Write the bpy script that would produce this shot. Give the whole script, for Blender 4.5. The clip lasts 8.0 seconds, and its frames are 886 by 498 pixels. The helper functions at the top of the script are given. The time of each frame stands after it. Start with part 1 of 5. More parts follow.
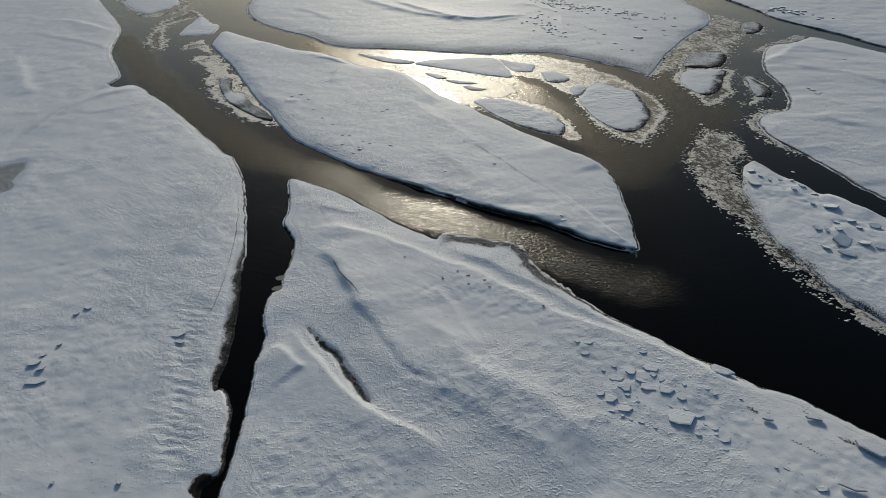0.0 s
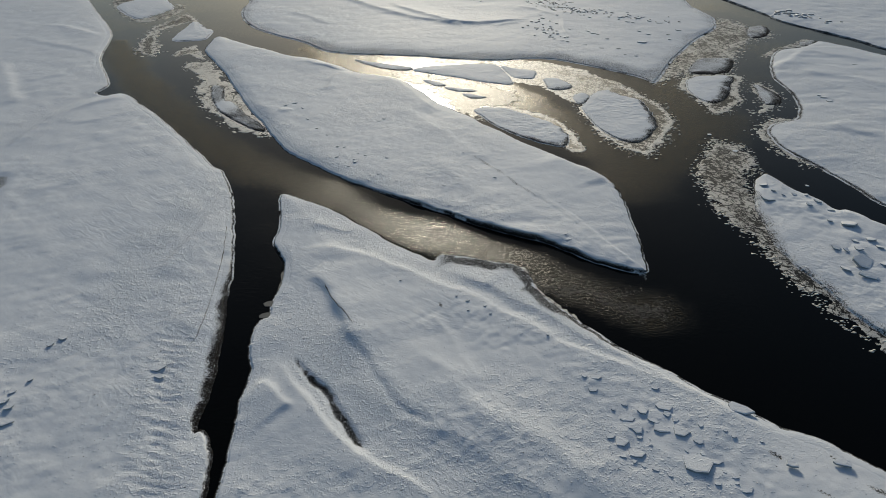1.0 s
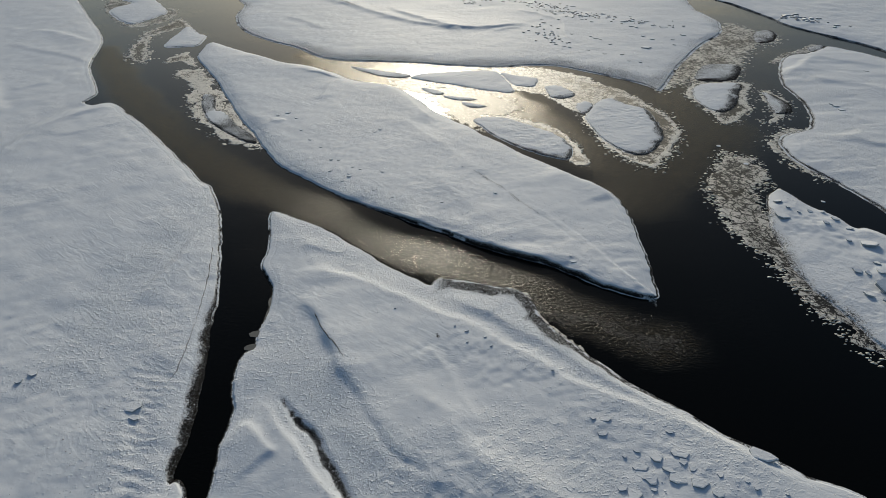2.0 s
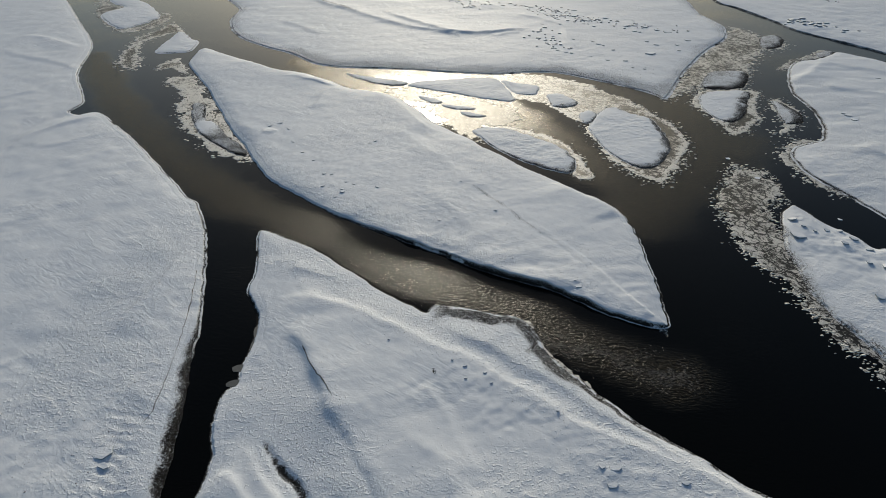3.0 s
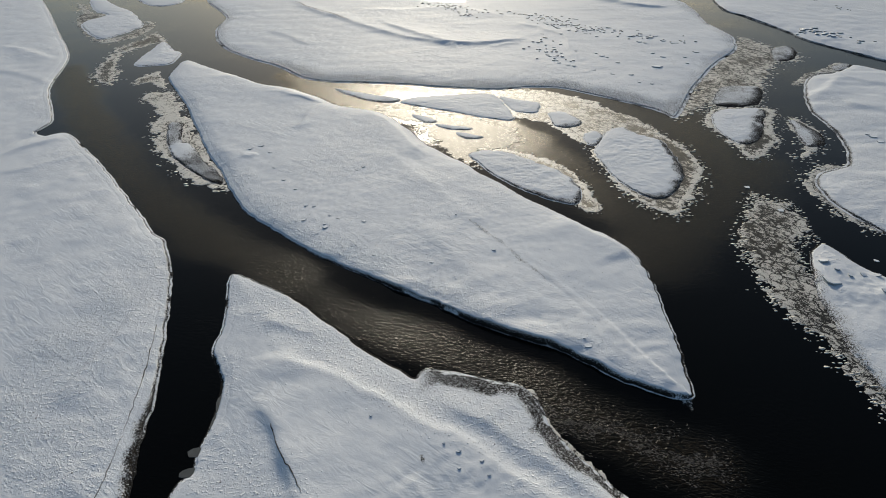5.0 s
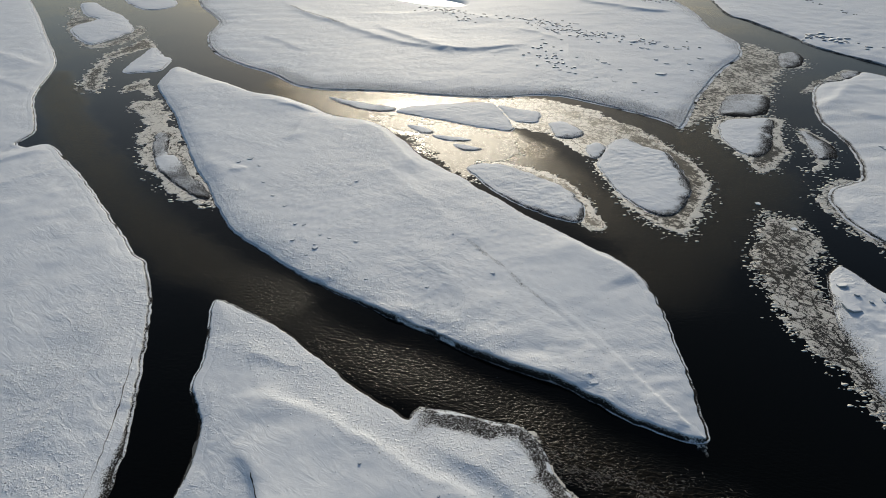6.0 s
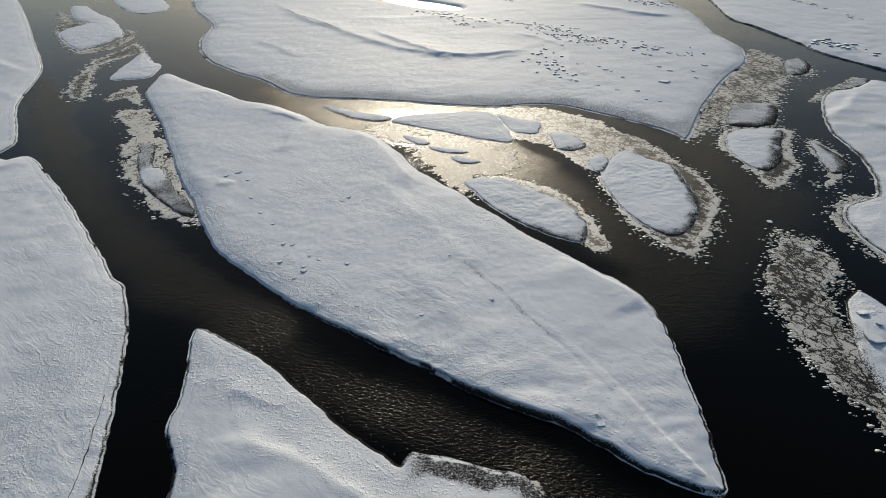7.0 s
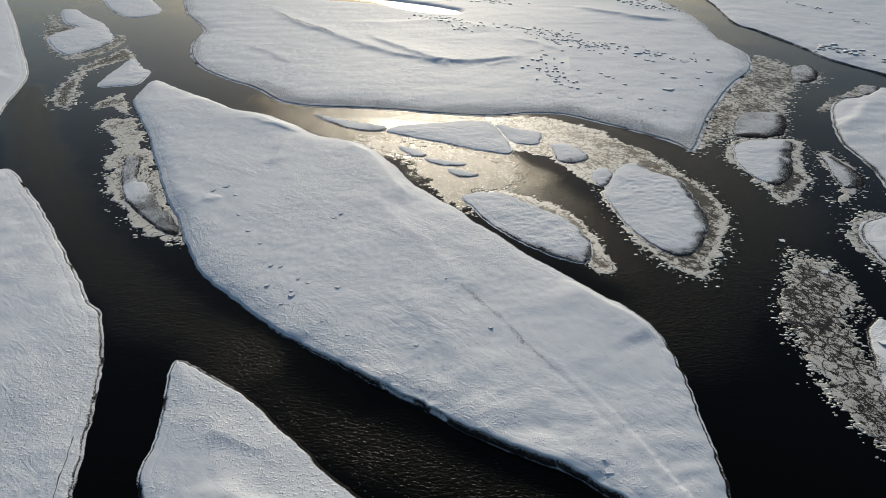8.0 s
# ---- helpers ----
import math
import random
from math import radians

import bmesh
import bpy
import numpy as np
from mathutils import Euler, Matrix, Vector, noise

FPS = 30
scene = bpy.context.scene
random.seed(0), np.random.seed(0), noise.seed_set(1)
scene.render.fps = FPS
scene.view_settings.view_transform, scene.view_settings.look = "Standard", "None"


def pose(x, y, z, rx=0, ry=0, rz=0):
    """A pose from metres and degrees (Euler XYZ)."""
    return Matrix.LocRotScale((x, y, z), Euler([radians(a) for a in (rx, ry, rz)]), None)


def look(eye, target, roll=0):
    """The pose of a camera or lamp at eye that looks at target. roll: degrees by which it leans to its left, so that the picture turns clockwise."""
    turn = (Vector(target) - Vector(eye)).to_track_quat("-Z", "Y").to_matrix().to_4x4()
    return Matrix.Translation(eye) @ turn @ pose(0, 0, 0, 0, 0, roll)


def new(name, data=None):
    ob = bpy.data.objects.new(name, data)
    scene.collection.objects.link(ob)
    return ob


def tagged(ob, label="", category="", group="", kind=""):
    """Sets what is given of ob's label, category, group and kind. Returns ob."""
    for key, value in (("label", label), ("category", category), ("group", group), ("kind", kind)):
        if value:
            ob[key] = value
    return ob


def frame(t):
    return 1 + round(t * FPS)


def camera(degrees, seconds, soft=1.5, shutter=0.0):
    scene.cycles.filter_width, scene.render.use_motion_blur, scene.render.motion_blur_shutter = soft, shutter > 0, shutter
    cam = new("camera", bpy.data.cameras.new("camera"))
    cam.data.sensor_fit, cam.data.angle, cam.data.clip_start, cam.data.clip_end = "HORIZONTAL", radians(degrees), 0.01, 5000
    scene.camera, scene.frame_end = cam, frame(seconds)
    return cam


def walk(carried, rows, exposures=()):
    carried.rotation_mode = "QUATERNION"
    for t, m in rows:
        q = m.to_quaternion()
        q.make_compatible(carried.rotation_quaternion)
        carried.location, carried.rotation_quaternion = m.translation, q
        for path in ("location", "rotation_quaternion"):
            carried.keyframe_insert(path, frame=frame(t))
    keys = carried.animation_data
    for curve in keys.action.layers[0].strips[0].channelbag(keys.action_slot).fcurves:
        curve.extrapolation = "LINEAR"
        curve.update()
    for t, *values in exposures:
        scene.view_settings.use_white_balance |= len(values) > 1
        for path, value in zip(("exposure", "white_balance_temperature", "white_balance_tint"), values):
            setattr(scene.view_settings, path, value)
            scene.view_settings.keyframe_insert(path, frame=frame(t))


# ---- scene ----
cam = camera(71.2, 8.0, soft=0.35)
METRES, EYE, TILT, LEAN, TURN = 56.28, 60.0, 0.0, 0.0, 0.0
ROWS = [
    (0.0, 0.0, 0.0, 0.0, -0.32, -32.7, 0.49),
    (0.5, 0.0041, 0.0603, -0.0006, -0.33, -32.67, 0.55),
    (1.0, 0.0079, 0.1229, -0.0015, -0.35, -32.65, 0.61),
    (1.5, 0.012, 0.1864, -0.0025, -0.37, -32.61, 0.67),
    (3.0, 0.0251, 0.3773, -0.0054, -0.42, -32.49, 0.73),
    (3.5, 0.0301, 0.4407, -0.0059, -0.46, -32.46, 0.73),
    (4.0, 0.035, 0.5034, -0.0068, -0.5, -32.41, 0.74),
    (4.5, 0.0397, 0.5652, -0.0073, -0.55, -32.37, 0.73),
    (6.0, 0.0543, 0.7515, -0.0088, -0.69, -32.24, 0.67),
    (6.5, 0.0587, 0.8139, -0.0089, -0.75, -32.2, 0.63),
    (7.0, 0.0631, 0.8764, -0.0089, -0.82, -32.17, 0.61),
    (7.5, 0.0684, 0.9374, -0.0088, -0.86, -32.15, 0.59),
    (8.0, 0.0722, 0.9973, -0.0091, -0.93, -32.11, 0.55),
]
walk(cam, [(t, pose(0, 0, EYE, TILT, LEAN, TURN) @ pose(METRES * x, METRES * y, METRES * z, 90 + pitch, roll, yaw)) for t, x, y, z, yaw, pitch, roll in ROWS],
     exposures=[(0.0, -0.40, 6180, 5), (4.0, -0.06, 6240, 6), (8.0, 0.0, 6280, 7)])

# ---- sky, sun and exposure ----
SUN_UP, SUN_TURN = 15.0, 0.5          # degrees above the horizon, degrees to the right of straight ahead
world = bpy.data.worlds.new("winter_sky")
scene.world = world
world.use_nodes = True
wn = world.node_tree.nodes
sky = wn.new("ShaderNodeTexSky")
sky.sky_type = "NISHITA"
sky.sun_disc = False
sky.sun_elevation = radians(SUN_UP)
sky.sun_rotation = radians(SUN_TURN)
sky.air_density, sky.dust_density, sky.ozone_density = 1.0, 1.4, 1.7
wn["Background"].inputs["Strength"].default_value = 0.088
world.node_tree.links.new(sky.outputs[0], wn["Background"].inputs["Color"])

sun = new("sun", bpy.data.lights.new("sun", "SUN"))
sun.data.energy = 3.7
sun.data.angle = radians(8.0)
sun.data.color = (1.0, 0.87, 0.69)
up, turn = radians(SUN_UP), radians(SUN_TURN)
sun.matrix_world = look((300 * math.sin(turn) * math.cos(up), 300 * math.cos(turn) * math.cos(up), 300 * math.sin(up)), (0, 0, 0))


# ---- node helpers and materials ----
def material(name):
    m = bpy.data.materials.new(name)
    m.use_nodes = True
    return m, m.node_tree.nodes, m.node_tree.links, m.node_tree.nodes["Principled BSDF"]


def place(nodes, links, scale=(1, 1, 1), turn=0.0):
    """World coordinates, turned so that x runs along the heading turn, then scaled."""
    geo = nodes.new("ShaderNodeNewGeometry")
    mp = nodes.new("ShaderNodeMapping")
    mp.vector_type = "TEXTURE"
    mp.inputs["Scale"].default_value = [1 / v for v in scale]
    mp.inputs["Rotation"].default_value = (0, 0, radians(turn))
    links.new(geo.outputs["Position"], mp.inputs["Vector"])
    return mp.outputs[0]


def grain(nodes, links, vec, scale, detail=4.0, rough=0.6, swirl=0.0):
    n = nodes.new("ShaderNodeTexNoise")
    n.inputs["Scale"].default_value, n.inputs["Detail"].default_value, n.inputs["Roughness"].default_value = scale, detail, rough
    n.inputs["Distortion"].default_value = swirl
    links.new(vec, n.inputs["Vector"])
    return n.outputs["Fac"]


def calc(nodes, links, op, a, b=0.0, c=0.0):
    n = nodes.new("ShaderNodeMath")
    n.operation = op
    for i, v in enumerate((a, b, c)):
        if isinstance(v, (int, float)):
            n.inputs[i].default_value = v
        else:
            links.new(v, n.inputs[i])
    return n.outputs[0]


def span(nodes, links, v, lo, hi, to0=0.0, to1=1.0):
    n = nodes.new("ShaderNodeMapRange")
    n.interpolation_type = "SMOOTHSTEP"
    for i, x in enumerate((lo, hi, to0, to1)):
        n.inputs[i + 1].default_value = x
    links.new(v, n.inputs[0])
    return n.outputs[0]


def blend(nodes, links, fac, a, b):
    n = nodes.new("ShaderNodeMix")
    n.data_type = "RGBA"
    links.new(fac, n.inputs[0])
    for i, v in ((6, a), (7, b)):
        if isinstance(v, tuple):
            n.inputs[i].default_value = (*v, 1)
        else:
            links.new(v, n.inputs[i])
    return n.outputs[2]


def bump(nodes, links, height, strength, distance, normal=None):
    n = nodes.new("ShaderNodeBump")
    n.inputs["Strength"].default_value, n.inputs["Distance"].default_value = strength, distance
    links.new(height, n.inputs["Height"])
    if normal is not None:
        links.new(normal, n.inputs["Normal"])
    return n.outputs[0]


def attribute(nodes, name):
    n = nodes.new("ShaderNodeAttribute")
    n.attribute_name = name
    return n.outputs["Fac"]


def snow_material(name, white=(0.80, 0.83, 0.88), bare=(0.012, 0.011, 0.010)):
    """Wind-packed snow over dark river gravel; the attribute 'cover' says how much snow lies there."""
    m, n, k, p = material(name)
    pos = place(n, k)
    speck = span(n, k, calc(n, k, "ADD", calc(n, k, "MULTIPLY", grain(n, k, pos, 4.5, 2, 0.6), 0.5), calc(n, k, "MULTIPLY", grain(n, k, pos, 11.0, 2, 0.6), 0.5)), 0.32, 0.68)
    fine = grain(n, k, pos, 4.5, 4, 0.75)
    clump = grain(n, k, pos, 0.9, 4, 0.65)
    # sastrugi: long wind-cut ribs at two headings and two sizes, with smooth crust between
    ribs = grain(n, k, place(n, k, (0.30, 1.0, 1.0), -38), 0.85, 4, 0.62, 1.0)
    cuts = grain(n, k, place(n, k, (0.36, 1.0, 1.0), -8), 1.5, 4, 0.66, 1.2)
    broad = grain(n, k, pos, 0.045, 3, 0.55)
    cover = attribute(n, "cover")
    edge = calc(n, k, "SUBTRACT", calc(n, k, "MULTIPLY", cover, 1.4), calc(n, k, "ADD", calc(n, k, "MULTIPLY", speck, 0.85), calc(n, k, "MULTIPLY", clump, 0.25)))
    lies = span(n, k, edge, -0.26, 0.24)
    tint = blend(n, k, span(n, k, broad, 0.35, 0.65), tuple(v * 0.96 for v in white), white)
    tint = blend(n, k, span(n, k, fine, 0.35, 0.65), tuple(v * 0.94 for v in white), tint)
    soil = blend(n, k, fine, bare, tuple(v * 3.0 for v in bare))
    k.new(blend(n, k, lies, soil, tint), p.inputs["Base Color"])
    k.new(span(n, k, lies, 0, 1, 0.95, 0.72), p.inputs["Roughness"])
    k.new(calc(n, k, "MULTIPLY", lies, 0.14), p.inputs["Specular IOR Level"])
    rough = attribute(n, "grit")
    blown = span(n, k, grain(n, k, pos, 0.03, 3, 0.6), 0.42, 0.62, 0.15, 1.0)
    other = span(n, k, grain(n, k, pos, 0.05, 3, 0.6), 0.45, 0.65, 0.10, 1.0)
    b0 = bump(n, k, calc(n, k, "MULTIPLY", ribs, blown), 0.8, 0.15)
    b1 = bump(n, k, calc(n, k, "MULTIPLY", cuts, other), 0.8, 0.085, b0)
    b2 = bump(n, k, calc(n, k, "MULTIPLY", clump, rough), 0.5, 0.15, b1)
    lump = span(n, k, grain(n, k, pos, 2.3, 2, 0.5), 0.52, 0.74)
    b2 = bump(n, k, calc(n, k, "MULTIPLY", lump, rough), 0.8, 0.085, b2)
    b3 = bump(n, k, calc(n, k, "MULTIPLY", fine, calc(n, k, "ADD", rough, 0.10)), 0.8, 0.075, b2)
    k.new(bump(n, k, lies, 0.6, 0.07, b3), p.inputs["Normal"])
    return m


def ice_material(name, frost=(0.77, 0.745, 0.695), clear=(0.010, 0.010, 0.0095), gloss=0.42):
    """Thin river ice: frost flowers in rafts, grey slush and clear dark ice between them."""
    m, n, k, p = material(name)
    pos = place(n, k)
    fine = span(n, k, grain(n, k, pos, 5.0, 3, 0.75), 0.3, 0.7)
    raft = span(n, k, grain(n, k, place(n, k, (1.0, 0.45, 1.0), 25), 0.75, 6, 0.74, 1.6), 0.34, 0.66)
    cover = attribute(n, "cover")
    mixed = calc(n, k, "ADD", calc(n, k, "MULTIPLY", fine, 0.62), calc(n, k, "MULTIPLY", raft, 0.66))
    vor = n.new("ShaderNodeTexVoronoi")
    vor.feature = "DISTANCE_TO_EDGE"
    vor.inputs["Scale"].default_value = 0.42
    warp = n.new("ShaderNodeVectorMath")
    warp.operation = "ADD"
    swirl = n.new("ShaderNodeTexNoise")
    swirl.inputs["Scale"].default_value, swirl.inputs["Detail"].default_value = 0.7, 4
    k.new(pos, swirl.inputs["Vector"])
    k.new(pos, warp.inputs[0])
    wide = n.new("ShaderNodeVectorMath")
    wide.operation = "SCALE"
    wide.inputs["Scale"].default_value = 2.6
    k.new(swirl.outputs["Color"], wide.inputs[0])
    k.new(wide.outputs[0], warp.inputs[1])
    k.new(warp.outputs[0], vor.inputs["Vector"])
    seam = span(n, k, vor.outputs["Distance"], 0.02, 0.10, 0.45, 0.0)
    edge = calc(n, k, "SUBTRACT", calc(n, k, "SUBTRACT", calc(n, k, "MULTIPLY", cover, 1.35), mixed), seam)
    lies = span(n, k, edge, -0.06, 0.20)
    slush = span(n, k, edge, -0.45, 0.05)
    white = blend(n, k, fine, tuple(v * 0.62 for v in frost), frost)
    thin = blend(n, k, slush, clear, tuple(v * 0.04 for v in frost))
    k.new(blend(n, k, lies, thin, white), p.inputs["Base Color"])
    k.new(span(n, k, lies, 0, 1, gloss, 0.52), p.inputs["Roughness"])
    k.new(span(n, k, lies, 0, 1, 0.12, 0.42), p.inputs["Specular IOR Level"])
    b1 = bump(n, k, lies, 0.6, 0.05)
    k.new(bump(n, k, fine, 0.6, 0.04, b1), p.inputs["Normal"])
    return m


def water_material():
    """Dark clear river water, riffled along the current and still in the lee of the banks."""
    m, n, k, p = material("river_water")
    p.inputs["IOR"].default_value = 1.333
    p.inputs["Specular IOR Level"].default_value = 0.115
    zone = attribute(n, "cover")
    k.new(span(n, k, zone, 0.04, 0.32, 0.05, 0.25), p.inputs["Roughness"])
    riff = span(n, k, grain(n, k, place(n, k, (0.6, 1.0, 1.0), -12), 2.6, 3, 0.6, 0.5), 0.28, 0.72)
    tiny = grain(n, k, place(n, k, (0.7, 1.0, 1.0), 15), 5.0, 2, 0.5)
    # brown painted on riffle crests, for the shallow bed and the sun's warm glitter
    crest_brown = calc(n, k, "MULTIPLY", span(n, k, zone, 0.3, 0.9), span(n, k, riff, 0.2, 0.8))
    k.new(blend(n, k, crest_brown, (0.0022, 0.0024, 0.0020), (0.012, 0.0078, 0.004)), p.inputs["Base Color"])
    h = calc(n, k, "MULTIPLY", calc(n, k, "ADD", riff, calc(n, k, "MULTIPLY", tiny, 0.35)), zone)
    k.new(bump(n, k, h, 0.9, 0.10), p.inputs["Normal"])
    return m


SNOW = snow_material("snow")
ICE = ice_material("river_ice")
WATER = water_material()


# ---- ground shaping helpers ----
def lattice(seed):
    return np.random.RandomState(seed).rand(256, 256)


TABLES = [lattice(s) for s in range(8)]


def value_noise(x, y, seed=0):
    """Smooth noise between -1 and 1, one cell a metre."""
    t = TABLES[seed % 8]
    x, y = x + 37.3 * seed + 512, y + 91.7 * seed + 512
    i, j = np.floor(x).astype(int), np.floor(y).astype(int)
    u, v = x - i, y - j
    u, v = u * u * u * (u * (u * 6 - 15) + 10), v * v * v * (v * (v * 6 - 15) + 10)
    a, b = t[i % 256, j % 256], t[(i + 1) % 256, j % 256]
    c, d = t[i % 256, (j + 1) % 256], t[(i + 1) % 256, (j + 1) % 256]
    return 2 * ((a * (1 - u) + b * u) * (1 - v) + (c * (1 - u) + d * u) * v) - 1


def fbm(x, y, size, octaves=4, seed=0, gain=0.5):
    out, amp, total = 0, 1.0, 0.0
    for o in range(octaves):
        out = out + amp * value_noise(x / size * 2 ** o, y / size * 2 ** o, seed + o)
        total += amp
        amp *= gain
    return out / total


def ease(lo, hi, v):
    t = np.clip((v - lo) / (hi - lo), 0, 1)
    return t * t * (3 - 2 * t)


def curve(points, closed=True, n=6):
    """A smooth line through the points, n short steps to each."""
    p = np.array(points, float)
    if closed:
        a, b, c, d = np.roll(p, 1, 0), p, np.roll(p, -1, 0), np.roll(p, -2, 0)
    else:
        q = np.vstack([2 * p[0] - p[1], p, 2 * p[-1] - p[-2]])
        a, b, c, d = q[:-3], q[1:-2], q[2:-1], q[3:]
    t = (np.arange(n) / n)[None, :, None]
    a, b, c, d = a[:, None], b[:, None], c[:, None], d[:, None]
    s = 0.5 * (2 * b + (c - a) * t + (2 * a - 5 * b + 4 * c - d) * t ** 2 + (3 * b - a - 3 * c + d) * t ** 3)
    s = s.reshape(-1, 2)
    return s if closed else np.vstack([s, p[-1:]])


def reach(x, y, line, closed=True):
    """Distance of points from a line; with a closed line it is positive inside."""
    best = np.full(x.shape, 1e9)
    inside = np.zeros(x.shape, bool)
    q = np.roll(line, -1, 0) if closed else line[1:]
    for (ax, ay), (bx, by) in zip(line, q):
        ex, ey = bx - ax, by - ay
        t = np.clip(((x - ax) * ex + (y - ay) * ey) / (ex * ex + ey * ey + 1e-12), 0, 1)
        best = np.minimum(best, (x - ax - t * ex) ** 2 + (y - ay - t * ey) ** 2)
        if closed and ay != by:
            inside ^= ((ay > y) != (by > y)) & (x < ex * (y - ay) / ey + ax)
    best = np.sqrt(best)
    return np.where(inside, best, -best) if closed else best


def coarse(field, xs, ys, step):
    """field(x, y) worked out on a coarse grid and drawn over the fine one."""
    cx = np.arange(xs[0] - step, xs[-1] + 2 * step, step)
    cy = np.arange(ys[0] - step, ys[-1] + 2 * step, step)
    f = field(*np.meshgrid(cx, cy))
    u, v = (xs - cx[0]) / step, (ys - cy[0]) / step
    i, j = u.astype(int), v.astype(int)
    u, v = (u - i)[None, :], (v - j)[:, None]
    i, j = i[None, :], j[:, None]
    return (f[j, i] * (1 - u) + f[j, i + 1] * u) * (1 - v) + (f[j + 1, i] * (1 - u) + f[j + 1, i + 1] * u) * v


def ticks(lo, hi, fine, centre, growth):
    """Grid lines from lo to hi, finest near centre."""
    out = [lo]
    while out[-1] < hi:
        out.append(out[-1] + fine + growth * abs(out[-1] - centre))
    return np.array(out)


def sheet(name, xs, ys, z, keep, cover, mat, parent=None, grit=None):
    """One mesh from a grid of heights, without the cells that are not kept."""
    ny, nx = z.shape
    idx = np.arange(ny * nx).reshape(ny, nx)
    cells = keep[:-1, :-1] | keep[1:, :-1] | keep[:-1, 1:] | keep[1:, 1:]
    quads = np.stack([idx[:-1, :-1][cells], idx[:-1, 1:][cells], idx[1:, 1:][cells], idx[1:, :-1][cells]], 1)
    used, quads = np.unique(quads, return_inverse=True)
    quads = quads.reshape(-1, 4)
    xx, yy = np.meshgrid(xs, ys)
    co = np.stack([xx.ravel()[used], yy.ravel()[used], z.ravel()[used]], 1)
    me = bpy.data.meshes.new(name)
    me.vertices.add(len(co))
    me.vertices.foreach_set("co", co.ravel().astype(np.float32))
    me.loops.add(quads.size)
    me.loops.foreach_set("vertex_index", quads.ravel().astype(np.int32))
    me.polygons.add(len(quads))
    me.polygons.foreach_set("loop_start", (np.arange(len(quads)) * 4).astype(np.int32))
    me.polygons.foreach_set("use_smooth", np.ones(len(quads), bool))
    me.update(calc_edges=True)
    at = me.attributes.new("cover", "FLOAT", "POINT")
    at.data.foreach_set("value", cover.ravel()[used].astype(np.float32))
    if grit is not None:
        at = me.attributes.new("grit", "FLOAT", "POINT")
        at.data.foreach_set("value", grit.ravel()[used].astype(np.float32))
    me.materials.append(mat)
    ob = new(name, me)
    if parent is not None:
        ob.parent = parent
    return ob


def uneven(x, y, d, rag):
    """The distance from the shore, with the small bays and teeth of its edge."""
    return d + 0.5 + rag * np.exp(-np.abs(d) / 6.0) * (fbm(x, y, 4.0, 4, 1) + 0.5 * fbm(x, y, 1.2, 3, 5))


def edge_strip(name, line, rag, form, mat, parent, step=0.28, ledge=0.34):
    """The shore itself: a strip along the outline that climbs out of the water in a few sharp steps."""
    gap = np.hypot(*(np.roll(line, -1, 0) - line).T)
    far = np.concatenate([[0], np.cumsum(gap)])
    n = max(24, int(far[-1] / step))
    s = np.linspace(0, far[-1], n, endpoint=False)
    loop = np.vstack([line, line[:1]])
    px, py = np.interp(s, far, loop[:, 0]), np.interp(s, far, loop[:, 1])
    tx, ty = np.roll(px, -2) - np.roll(px, 2), np.roll(py, -2) - np.roll(py, 2)
    size = np.maximum(1e-9, np.hypot(tx, ty))
    area = np.sum(px * np.roll(py, -1) - py * np.roll(px, -1))
    turn = 1.0 if area > 0 else -1.0
    nx, ny = -turn * ty / size, turn * tx / size
    rows = np.concatenate([[-0.6, -0.1, 0.0, 0.1, 0.65 * ledge], ledge + np.array([0.0, 0.06, 0.14, 0.22, 0.32, 0.46, 0.66, 0.96, 1.26, 1.96])])
    off = rows[:, None] - (uneven(px, py, 0 * px, rag))[None, :]
    x, y = px + nx * off, py + ny * off
    d = np.repeat(rows[:, None], n, 1)
    d[5:] = np.minimum(d[5:], uneven(x[5:], y[5:], reach(x[5:], y[5:], line), rag) + 0.12)
    z, cover = form(x, y, d, -np.repeat(nx[None], len(rows), 0), -np.repeat(ny[None], len(rows), 0))
    z[-1] -= 0.1
    m = len(rows)
    idx = np.arange(m * n).reshape(m, n)
    nxt = np.roll(idx, -1, 1)
    q = np.stack([idx[:-1], nxt[:-1], nxt[1:], idx[1:]], 2).reshape(-1, 4)
    if turn < 0:
        q = q[:, ::-1]
    me = bpy.data.meshes.new(name)
    me.from_pydata(np.stack([x.ravel(), y.ravel(), z.ravel()], 1), [], q.tolist())
    me.polygons.foreach_set("use_smooth", np.ones(len(q), bool))
    at = me.attributes.new("cover", "FLOAT", "POINT")
    at.data.foreach_set("value", cover.ravel().astype(np.float32))
    at = me.attributes.new("grit", "FLOAT", "POINT")
    at.data.foreach_set("value", gritty(x, y, d).ravel().astype(np.float32))
    me.materials.append(mat)
    ob = new(name, me)
    ob.parent = parent
    return ob


